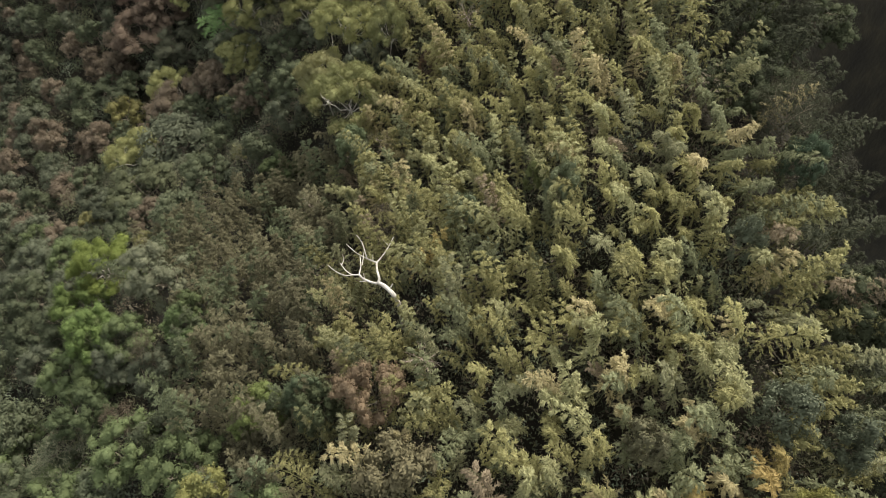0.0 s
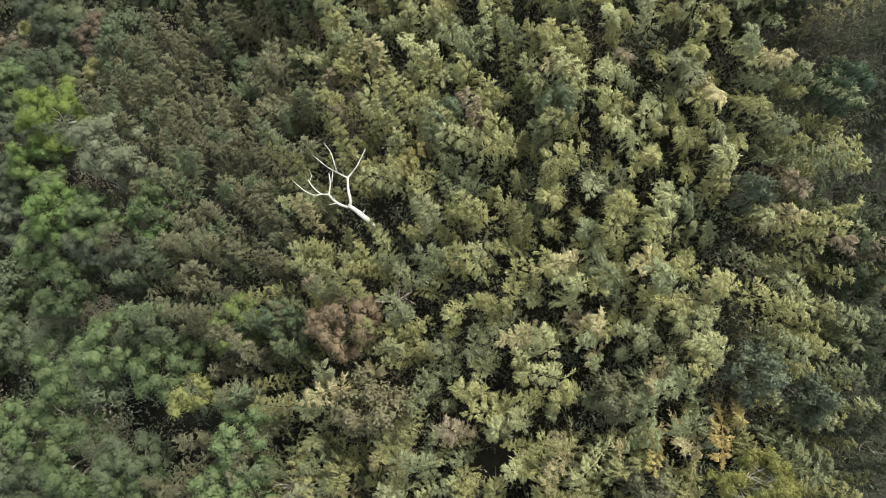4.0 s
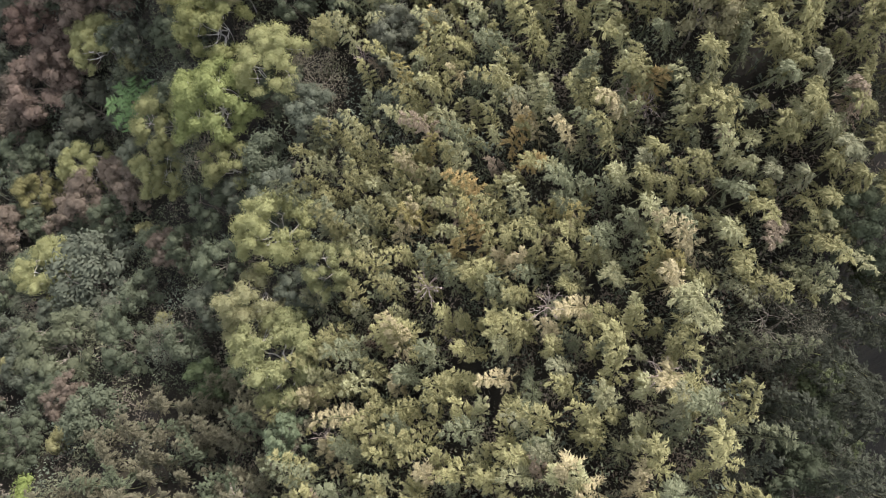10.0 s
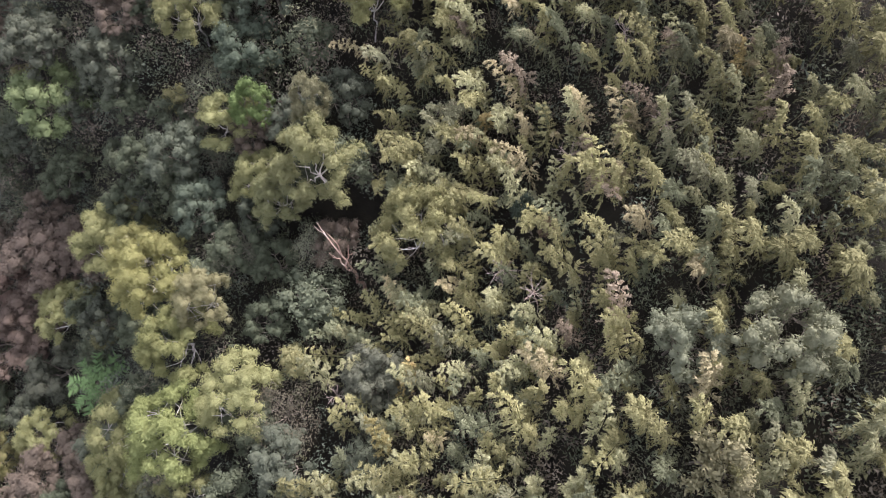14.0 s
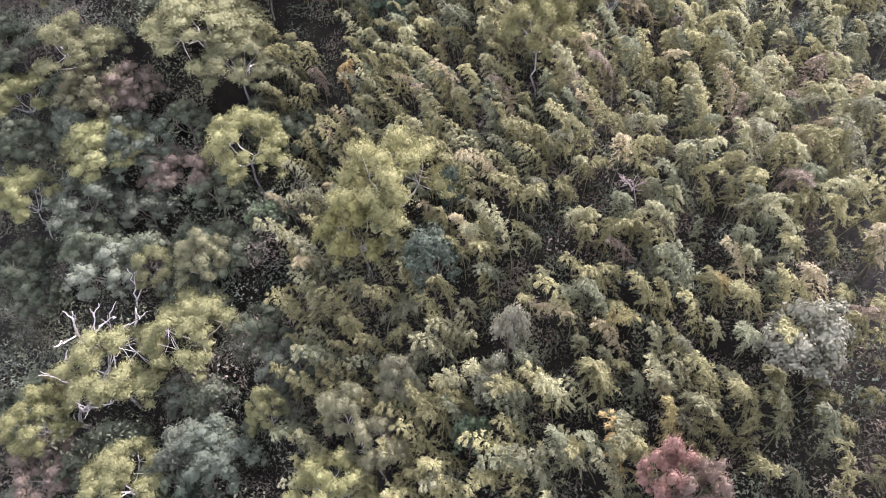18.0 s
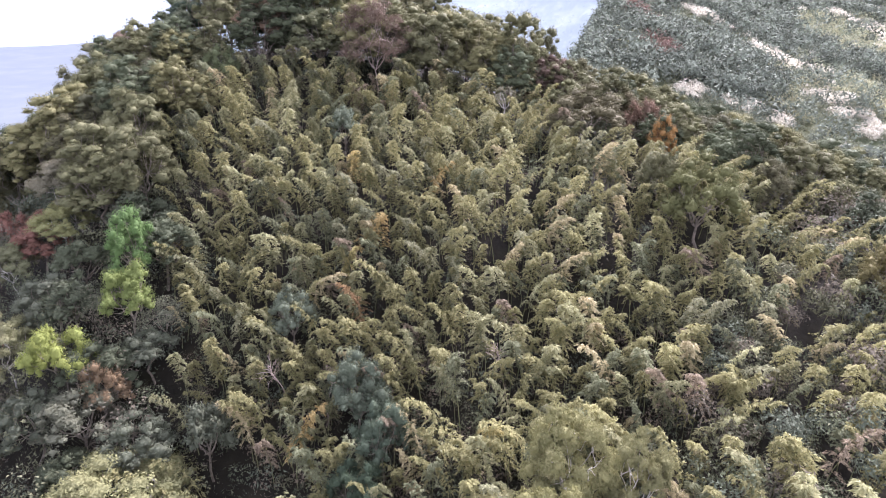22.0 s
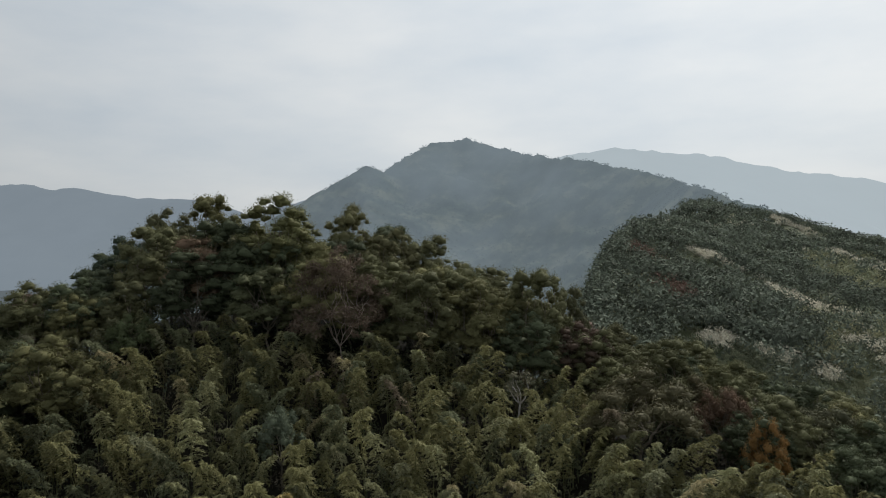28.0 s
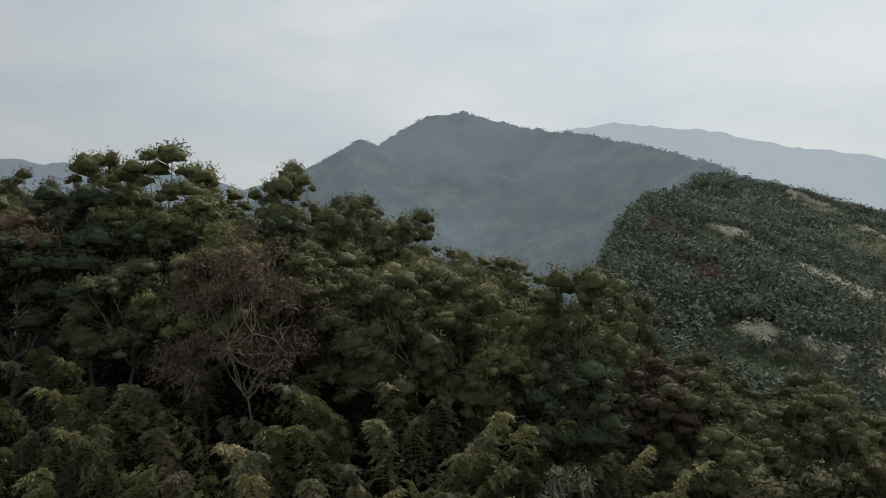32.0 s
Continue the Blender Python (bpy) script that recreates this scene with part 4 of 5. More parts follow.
plant("acacia", -37.3, 121.0, "yellow-green acacia on the valley side", tint=(0.224, 0.227, 0.101), size=0.94, wide=0.67, turn=316, variant=22)
plant("broadleaf", -27.0, 113.1, "grey-green tree on the wooded slope with dense tufts", tint=(0.135, 0.151, 0.103), size=0.98, wide=1.00, turn=138, variant=46)
plant("acacia", -17.3, 113.2, "thin pale acacia with bare limb tips", tint=(0.185, 0.185, 0.101), size=0.89, wide=0.65, turn=36, variant=23)
plant("acacia", -21.9, 113.1, "thin yellow-green acacia on the slope", tint=(0.185, 0.185, 0.090), size=0.84, wide=0.55, turn=213, variant=24)
plant("acacia", -16.8, 106.2, "olive-yellow acacia on the wooded slope", tint=(0.185, 0.185, 0.084), size=0.98, wide=0.93, turn=305, variant=25)
plant("acacia", -24.2, 103.3, "wide olive acacia on the wooded slope", tint=(0.185, 0.185, 0.084), size=0.94, wide=1.06, turn=236, variant=26)
plant("acacia", -30.5, 100.3, "olive acacia beside the bleached dead trees", tint=(0.179, 0.179, 0.078), size=0.89, wide=0.75, turn=141, variant=27)
plant("acacia", -21.5, 94.9, "olive acacia on the lower slope", tint=(0.185, 0.185, 0.084), size=0.94, wide=0.82, turn=324, variant=28)
plant("broadleaf", -12.5, 95.8, "pale blue-green tree on the wooded slope", tint=(0.104, 0.122, 0.083), size=0.92, wide=1.03, turn=172, variant=47)
plant("broadleaf", -7.3, 102.0, "blue-grey tree on the wooded slope", tint=(0.081, 0.090, 0.061), size=0.81, wide=0.96, turn=138, variant=48)
plant("acacia", -1.9, 96.6, "thin pale acacia with white limbs", tint=(0.196, 0.196, 0.112), size=0.99, wide=0.45, turn=52, variant=29)
plant("acacia", 2.5, 98.4, "thin pale acacia with bare limb tips", tint=(0.185, 0.185, 0.112), size=0.89, wide=0.44, turn=76, variant=30)
plant("acacia", 0.9, 93.8, "thin acacia with white forked limbs", tint=(0.190, 0.185, 0.106), size=0.89, wide=0.56, turn=251, variant=31)
plant("acacia", -2.9, 91.2, "yellow-green acacia with thin white limbs", tint=(0.218, 0.218, 0.095), size=1.03, wide=0.61, turn=287, variant=32)
plant("acacia", -9.0, 98.2, "yellow-green acacia with thin foliage", tint=(0.202, 0.202, 0.095), size=0.89, wide=0.43, turn=105, variant=33)
plant("broadleaf", -11.4, 117.5, "small fresh green tree on the wooded slope", tint=(0.119, 0.151, 0.081), size=0.86, wide=0.65, turn=226, variant=49)
plant("sparse", -7.6, 117.6, "pale thin-leaved tree on the wooded slope", tint=(0.112, 0.112, 0.077), size=0.97, wide=0.49, turn=313, variant=7)
plant("large_leaf", 10.7, 99.9, "pale tall tree with whitish leaves in the bamboo", tint=(0.205, 0.200, 0.135), size=1.04, wide=0.40, turn=53, variant=11)
plant("large_leaf", 9.2, 97.3, "pale green tree with whitish leaves in the bamboo", tint=(0.189, 0.189, 0.119), size=0.95, wide=0.48, turn=99, variant=12)
plant("broadleaf", 19.6, 88.7, "pink-red leaved tree above the bamboo", tint=(0.248, 0.152, 0.114), size=1.24, wide=0.40, turn=188, variant=50)
plant("broadleaf", 21.2, 87.7, "pinkish brown tree above the bamboo", tint=(0.175, 0.133, 0.097), size=1.13, wide=0.41, turn=202, variant=51)
plant("large_leaf", 28.4, 96.2, "pale green tree above the bamboo", tint=(0.184, 0.184, 0.125), size=0.98, wide=0.77, turn=143, variant=13)
plant("young", 16.5, 117.2, "small dark tree in the bamboo", tint=(0.059, 0.068, 0.046), size=1.00, wide=0.55, turn=143, variant=5)
plant("broadleaf", 7.6, 94.0, "small green tree at the bamboo edge", tint=(0.086, 0.113, 0.063), size=0.86, wide=0.48, turn=46, variant=52)
plant("large_leaf", 6.5, 112.3, "small blue-green tree beside the great acacia", tint=(0.077, 0.099, 0.067), size=0.86, wide=0.47, turn=220, variant=14)
plant("acacia", -19.1, 135.1, "wide acacia with pale limbs", tint=(0.185, 0.185, 0.090), size=1.00, wide=1.29, turn=335, variant=34)
plant("acacia", 16.5, 130.5, "olive acacia with white limbs standing above the bamboo", tint=(0.202, 0.196, 0.090), size=1.17, wide=0.58, turn=70, variant=35)
plant("acacia", 21.2, 128.8, "olive acacia above the bamboo", tint=(0.190, 0.185, 0.090), size=1.00, wide=0.49, turn=287, variant=36)
plant("acacia", 14.5, 124.6, "olive-yellow acacia with white limbs in the bamboo", tint=(0.196, 0.190, 0.084), size=1.07, wide=0.61, turn=64, variant=37)
plant("broadleaf", 0.6, 141.2, "dense blue-green tree above the bamboo", tint=(0.090, 0.108, 0.073), size=1.09, wide=0.71, turn=15, variant=53)
plant("broadleaf", 2.6, 137.5, "dense dark green tree above the bamboo", tint=(0.081, 0.104, 0.070), size=1.03, wide=0.65, turn=268, variant=54)
plant("broadleaf", 0.7, 134.3, "dark green tree at the gully head", tint=(0.063, 0.086, 0.054), size=0.86, wide=0.71, turn=65, variant=55)
plant("broadleaf", -6.6, 150.2, "grey-green bushy tree among the bamboo", tint=(0.130, 0.151, 0.103), size=0.86, wide=0.68, turn=270, variant=56)
plant("broadleaf", -3.9, 173.4, "small grey-green tree among the bamboo", tint=(0.140, 0.162, 0.110), size=0.86, wide=0.66, turn=119, variant=57)
plant("broadleaf", -23.9, 156.0, "bright green young tree", tint=(0.103, 0.162, 0.059), size=1.24, wide=0.58, turn=204, variant=58)
plant("broadleaf", -22.5, 150.8, "bright yellow-green young tree", tint=(0.146, 0.178, 0.059), size=1.09, wide=0.69, turn=338, variant=59)
plant("broadleaf", -26.9, 145.6, "bright yellow-green bushy tree", tint=(0.200, 0.227, 0.065), size=1.11, wide=0.73, turn=331, variant=60)
plant("acacia", -33.9, 147.9, "olive acacia with pale limbs on the rim", tint=(0.168, 0.168, 0.090), size=0.94, wide=0.71, turn=171, variant=38)
plant("broadleaf", -23.1, 143.9, "orange-brown young tree on the wooded slope", tint=(0.184, 0.133, 0.078), size=0.89, wide=0.68, turn=74, variant=61)
plant("broadleaf", -24.5, 141.4, "grey-green tree on the wooded slope", tint=(0.113, 0.117, 0.080), size=0.89, wide=1.16, turn=90, variant=62)
plant("large_leaf", -12.8, 140.8, "dark bluish tree on the wooded slope", tint=(0.081, 0.090, 0.061), size=0.91, wide=0.78, turn=306, variant=15)
plant("broadleaf", -32.0, 153.6, "blue-grey low tree on the rim", tint=(0.090, 0.099, 0.067), size=0.81, wide=1.27, turn=211, variant=63)
plant("broadleaf", -37.9, 163.7, "rust-red bush on the rim", tint=(0.193, 0.106, 0.078), size=0.81, wide=1.01, turn=60, variant=64)
plant("broadleaf", -43.9, 168.4, "rust-red bush on the bare rim", tint=(0.202, 0.110, 0.083), size=0.81, wide=0.74, turn=318, variant=65)
plant("acacia", -36.5, 169.0, "thin acacia with pale limbs on the rim", tint=(0.168, 0.157, 0.107), size=0.94, wide=0.95, turn=347, variant=39)
plant("acacia", -40.4, 161.0, "olive acacia on the rim", tint=(0.157, 0.162, 0.090), size=0.79, wide=0.87, turn=348, variant=40)
plant("broadleaf", 34.4, 157.2, "rounded olive-green tree on the rim", tint=(0.113, 0.117, 0.050), size=1.29, wide=0.82, turn=224, variant=66)
plant("broadleaf", 31.0, 161.6, "olive tree on the rim", tint=(0.104, 0.104, 0.054), size=1.04, wide=0.71, turn=351, variant=67)
plant("broadleaf", 34.6, 172.1, "orange-leaved small tree on the rim", tint=(0.267, 0.156, 0.060), size=0.98, wide=0.49, turn=218, variant=68)
plant("broadleaf", 34.1, 178.7, "russet small tree on the rim", tint=(0.156, 0.106, 0.074), size=1.02, wide=0.61, turn=180, variant=69)
plant("broadleaf", 43.9, 180.0, "dark olive tree on the rim", tint=(0.099, 0.099, 0.059), size=1.09, wide=0.97, turn=349, variant=70)
plant("broadleaf", 26.6, 176.1, "olive-brown tree on the rim", tint=(0.106, 0.097, 0.055), size=1.09, wide=1.22, turn=217, variant=71)
plant("broadleaf", 44.0, 164.2, "olive-brown bush on the rim", tint=(0.101, 0.097, 0.055), size=1.00, wide=0.81, turn=283, variant=72)
plant("broadleaf", 48.7, 148.7, "yellowish olive tree on the shoulder", tint=(0.129, 0.115, 0.051), size=0.98, wide=0.74, turn=122, variant=73)
plant("tall", -30.4, 205.0, "dark blackish green tall tree", tint=(0.064, 0.0832, 0.0576), size=0.88, wide=0.91, turn=284, variant=0)
plant("tall", -27.5, 211.0, "tall dark olive tree on the hilltop", tint=(0.115, 0.115, 0.064), size=1.10, wide=0.76, turn=350, variant=1)
plant("tall", -23.6, 217.0, "tall olive tree on the hilltop", tint=(0.147, 0.141, 0.0666), size=1.17, wide=0.84, turn=19, variant=2)
plant("tall", -10.1, 200.0, "tall yellowish olive tree on the hilltop", tint=(0.154, 0.154, 0.0704), size=1.05, wide=1.08, turn=193, variant=3)
plant("tall", -2.2, 204.0, "tall olive tree with pale limbs on the hilltop", tint=(0.16, 0.154, 0.0768), size=1.08, wide=0.78, turn=132, variant=4)
plant("tall", 3.7, 201.0, "tall olive tree on the hilltop", tint=(0.147, 0.141, 0.0742), size=0.96, wide=0.82, turn=18, variant=5)
plant("tall", 8.4, 199.0, "olive tree on the hilltop", tint=(0.128, 0.128, 0.0666), size=0.80, wide=0.69, turn=30, variant=6)
plant("tall", -18.1, 196.0, "brownish tall tree on the hilltop", tint=(0.192, 0.134, 0.0896), size=0.87, wide=0.97, turn=96, variant=7)
plant("tall", -9.4, 191.0, "dark olive tall tree on the hilltop", tint=(0.109, 0.115, 0.0614), size=0.73, wide=1.14, turn=69, variant=8)
plant("tall", 13.2, 197.0, "dark tree with a pale thin trunk on the rim", tint=(0.109, 0.118, 0.0666), size=0.86, wide=0.63, turn=258, variant=9)
plant("tall", 19.3, 190.0, "dark olive spreading tree with pale trunk", tint=(0.128, 0.128, 0.064), size=1.02, wide=0.77, turn=76, variant=10)
plant("tall", 23.3, 193.0, "dark olive tree on the rim", tint=(0.115, 0.115, 0.064), size=0.91, wide=0.54, turn=225, variant=11)
plant("tall", 29.8, 197.0, "dark olive tall tree on the rim", tint=(0.122, 0.118, 0.064), size=0.79, wide=0.89, turn=309, variant=12)
plant("tall", 6.0, 192.0, "olive tree below the hilltop", tint=(0.134, 0.134, 0.0666), size=0.71, wide=0.93, turn=178, variant=13)
plant("broadleaf", -22.5, 188.0, "green tree below the hilltop", tint=(0.109, 0.128, 0.064), size=0.95, wide=0.71, turn=45, variant=74)
plant("tall", -40.5, 208.0, "olive tall tree on the hill shoulder", tint=(0.134, 0.134, 0.0768), size=0.91, wide=1.13, turn=23, variant=14)
plant("tall", -46.2, 204.0, "olive tree on the hill shoulder", tint=(0.128, 0.128, 0.0768), size=1.05, wide=1.05, turn=106, variant=15)
plant("tall", -30.8, 183.0, "thin olive tree with pale limbs", tint=(0.12, 0.115, 0.075), size=0.76, wide=0.87, turn=148, variant=16)
plant("tall", -52.3, 206.0, "olive tree at the hill edge", tint=(0.128, 0.128, 0.0768), size=1.45, wide=0.68, turn=177, variant=17)
plant("tall", -35.1, 178.0, "olive tree at the hill edge", tint=(0.105, 0.105, 0.06), size=0.80, wide=1.05, turn=110, variant=18)
plant("tall", -31.2, 198.0, "dark tree on the hill shoulder", tint=(0.0896, 0.102, 0.064), size=0.71, wide=0.92, turn=305, variant=19)
plant("broadleaf", -5.7, 196.0, "dark olive tall tree on the hilltop", tint=(0.115, 0.115, 0.064), size=0.74, wide=1.31, turn=204, variant=75)
plant("broadleaf", 33.6, 183.0, "olive-brown tree on the rim", tint=(0.11, 0.095, 0.055), size=0.93, wide=0.86, turn=347, variant=76)
plant("tall", -39.8, 178.0, "olive tree at the hill edge", tint=(0.11, 0.105, 0.06), size=0.76, wide=0.95, turn=336, variant=20)
plant("redcrown", -1.0, 188.0, "reddish brown half-bare tall tree with pale limbs", tint=(0.128, 0.0947, 0.0691), size=1.12, wide=1.0, turn=20)
plant("twisted", 16.0, 180.3, "small pale twisted tree almost bare", tint=(0.2, 0.19, 0.13), size=1.0)
plant("bamboo", -1.7, -21.4, "golden dying bamboo culm with a feathery plume", "bamboo", (0.31, 0.235, 0.1), 1.08, 254, group="golden bamboo", variant=0)
plant("bamboo", -4.0, -22.4, "golden dying bamboo culm with a feathery plume", "bamboo", (0.31, 0.235, 0.1), 1.13, 339, group="golden bamboo", variant=1)
plant("bamboo", 5.3, -22.7, "yellowing bamboo culm with a feathery plume", "bamboo", (0.235, 0.205, 0.085), 1.06, 254, group="golden bamboo", variant=2)
plant("bamboo", 5.9, -25.0, "golden dying bamboo culm with a feathery plume", "bamboo", (0.31, 0.235, 0.1), 1.15, 227, group="golden bamboo", variant=3)
plant("bamboo", -3.2, -23.1, "yellowing bamboo culm with a feathery plume", "bamboo", (0.235, 0.205, 0.085), 1.14, 132, group="golden bamboo", variant=4)
plant("bamboo", -0.7, -25.9, "yellowing bamboo culm with a feathery plume", "bamboo", (0.235, 0.205, 0.085), 1.15, 288, group="golden bamboo", variant=5)
plant("bamboo", 4.2, -23.7, "yellowing bamboo culm with a feathery plume", "bamboo", (0.235, 0.205, 0.085), 1.13, 240, group="golden bamboo", variant=6)
plant("bamboo", 18.6, -13.1, "golden dying bamboo culm with a feathery plume", "bamboo", (0.31, 0.235, 0.1), 1.13, 245, group="golden bamboo", variant=7)
plant("bamboo", 7.9, 44.7, "golden dying bamboo culm with a feathery plume", "bamboo", (0.31, 0.235, 0.1), 1.12, 71, group="golden bamboo", variant=0)
plant("bamboo", 8.8, 43.2, "golden dying bamboo culm with a feathery plume", "bamboo", (0.31, 0.235, 0.1), 1.07, 332, group="golden bamboo", variant=1)
plant("bamboo", 5.8, 41.2, "golden dying bamboo culm with a feathery plume", "bamboo", (0.31, 0.235, 0.1), 1.13, 173, group="golden bamboo", variant=2)
plant("bamboo", 0.9, 39.4, "yellowing bamboo culm with a feathery plume", "bamboo", (0.235, 0.205, 0.085), 1.17, 178, group="golden bamboo", variant=3)
plant("bamboo", 5.9, 36.6, "golden dying bamboo culm with a feathery plume", "bamboo", (0.31, 0.235, 0.1), 1.05, 141, group="golden bamboo", variant=4)
plant("bamboo", 16.5, 46.4, "golden dying bamboo culm with a feathery plume", "bamboo", (0.31, 0.235, 0.1), 1.13, 53, group="golden bamboo", variant=5)
plant("bamboo", 0.4, 44.6, "yellowing bamboo culm with a feathery plume", "bamboo", (0.235, 0.205, 0.085), 1.16, 73, group="golden bamboo", variant=6)
plant("bamboo", 9.8, 39.0, "yellowing bamboo culm with a feathery plume", "bamboo", (0.235, 0.205, 0.085), 1.11, 344, group="golden bamboo", variant=7)
plant("bamboo", 4.9, 38.2, "yellowing bamboo culm with a feathery plume", "bamboo", (0.235, 0.205, 0.085), 1.19, 136, group="golden bamboo", variant=0)
plant("bamboo", 16.5, 34.1, "yellowing bamboo culm with a feathery plume", "bamboo", (0.235, 0.205, 0.085), 1.11, 8, group="golden bamboo", variant=1)
plant("bamboo", -0.4, 51.4, "yellowing bamboo culm with a feathery plume", "bamboo", (0.235, 0.205, 0.085), 1.10, 125, group="golden bamboo", variant=2)
plant("bamboo", -1.0, 158.1, "golden dying bamboo culm with a feathery plume", "bamboo", (0.31, 0.235, 0.1), 1.12, 22, group="golden bamboo", variant=3)
plant("bamboo", 6.2, 162.8, "golden dying bamboo culm with a feathery plume", "bamboo", (0.31, 0.235, 0.1), 1.13, 33, group="golden bamboo", variant=4)
plant("bamboo", 1.2, 158.3, "golden dying bamboo culm with a feathery plume", "bamboo", (0.31, 0.235, 0.1), 1.19, 307, group="golden bamboo", variant=5)
plant("bamboo", 0.1, 151.0, "orange-brown dead bamboo culm with a feathery plume", "bamboo", (0.25, 0.165, 0.085), 1.16, 202, group="golden bamboo", variant=6)
plant("bamboo", -5.1, 139.1, "golden dying bamboo culm with a feathery plume", "bamboo", (0.31, 0.235, 0.1), 1.19, 17, group="golden bamboo", variant=7)
plant("bamboo", -4.2, 129.8, "golden dying bamboo culm with a feathery plume", "bamboo", (0.31, 0.235, 0.1), 1.16, 303, group="golden bamboo", variant=0)
plant("bamboo", -2.0, 154.7, "yellowing bamboo culm with a feathery plume", "bamboo", (0.235, 0.205, 0.085), 1.17, 345, group="golden bamboo", variant=1)
plant("bamboo", 10.6, 136.5, "yellowing bamboo culm with a feathery plume", "bamboo", (0.235, 0.205, 0.085), 1.09, 295, group="golden bamboo", variant=2)
plant("bamboo", 17.3, 100.6, "yellowing bamboo culm with a feathery plume", "bamboo", (0.235, 0.205, 0.085), 1.12, 313, group="golden bamboo", variant=3)
plant("bamboo", 17.9, 90.3, "golden dying bamboo culm with a feathery plume", "bamboo", (0.31, 0.235, 0.1), 1.09, 123, group="golden bamboo", variant=4)
plant("bamboo", 21.0, 92.4, "yellowing bamboo culm with a feathery plume", "bamboo", (0.235, 0.205, 0.085), 1.14, 165, group="golden bamboo", variant=5)


# ---- the rest of the wood ----
rng = np.random.default_rng(5)
REACH = {"bamboo": 0.9, "acacia_tree": 4.6, "tall_tree": 4.2, "young_tree": 2.2}
TAKEN = [(o.location.x, o.location.y, REACH.get(o.name.split(".")[0], 3.6) * o.scale.x) for o in scene.objects if o.type == "EMPTY"]
taken = np.array(TAKEN)


def free_of_landmarks(x, y, reach=1.0):
    return not len(taken) or bool((np.hypot(taken[:, 0] - x, taken[:, 1] - y) > taken[:, 2] * reach).all())


def bamboo_edge(y):
    """Where the bamboo gives way to broad-leaved trees on the valley side."""
    return np.interp(y, [-40, -5, 3, 8, 20, 27, 34, 50, 65, 78, 100, 120, 140, 160, 180, 190], [-20, -24, -27, -36, -36, -12, -9, -7, -5, -2, -8, -8, -16, -23, -26, -27])


def wooded(x, y):
    """Whether trees stand here, not bamboo."""
    return x < bamboo_edge(y) + 2.5 * wave(x, y, 6, 2) or y > 188 + 3 * wave(x, y, 8, 1) - max(0, x - 18) * 0.9


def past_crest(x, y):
    """Steep side beyond the crest: thin growth, its shade put into darker tints."""
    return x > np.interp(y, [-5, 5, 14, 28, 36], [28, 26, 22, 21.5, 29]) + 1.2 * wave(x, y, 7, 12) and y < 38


def in_gully(x, y):
    """The dark gully that cuts into the bamboo from the valley."""
    return ridge(x, y, [(-14, 104, 0), (-13, 112, 0), (-10, 121, 0), (-5, 129, 0), (-4, 134, 0), (-8, 138, 0), (-13, 142, 0)], 1.0) > -2.0 - 0.8 * wave(x, y, 5, 61)


def vine_patch(x, y):
    """Where creepers and dark shrubs crowd the bamboo on the shoulder."""
    return 20 < x < 56 and 118 < y < 158 and wave(x, y, 9, 65) + 0.05 * (x - 30) > -0.1


TREE_MIX = [
    ("broadleaf", DARK_GREEN, "dense dark green broad-leaved tree in the valley wood", 0.24),
    ("broadleaf", BLUE_GREEN, "rounded blue-green broad-leaved tree in the valley wood", 0.14),
    ("acacia", YELLOW_GREEN, "yellow-green acacia with cloud-like foliage and pale limbs", 0.14),
    ("sparse", GREY_GREEN, "thin grey-green tree with bare twigs showing", 0.10),
    ("large_leaf", (0.088, 0.1, 0.062), "dark tree with large drooping leaves", 0.18),
    ("broadleaf", BROWN, "brownish broad-leaved tree, half dry", 0.10),
    ("young", OLIVE, "slim young olive-green tree", 0.08),
]
# dark species, their tints lowered further to stand in for the crest's shade
CREST_MIX = [
    ("sparse", (0.1, 0.1, 0.075), "dark thin tree on the shaded side of the crest", 0.25),
    ("broadleaf", (0.08, 0.093, 0.054), "dark olive tree on the shaded side of the crest", 0.55),
    ("young", (0.09, 0.105, 0.05), "slim dark young tree on the shaded side of the crest", 0.2),
]
HILL_MIX = [
    ("tall", (0.125, 0.125, 0.064), "tall dark olive tree on the hilltop", 0.42),
    ("tall", (0.0845, 0.0986, 0.0563), "tall dark green tree on the hilltop", 0.24),
    ("tall", (0.164, 0.157, 0.0742), "tall yellowish green tree on the hilltop", 0.2),
    ("sparse", (0.154, 0.128, 0.0896), "half-bare brownish tree on the hilltop", 0.06),
    ("tall", (0.128, 0.0922, 0.0691), "reddish brown tall tree on the hilltop", 0.03),
]


def pick(mix):
    k, total = rng.uniform(0, sum(row[3] for row in mix)), 0.0
    for row in mix:
        total += row[3]
        if k <= total:
            return row
    return mix[-1]


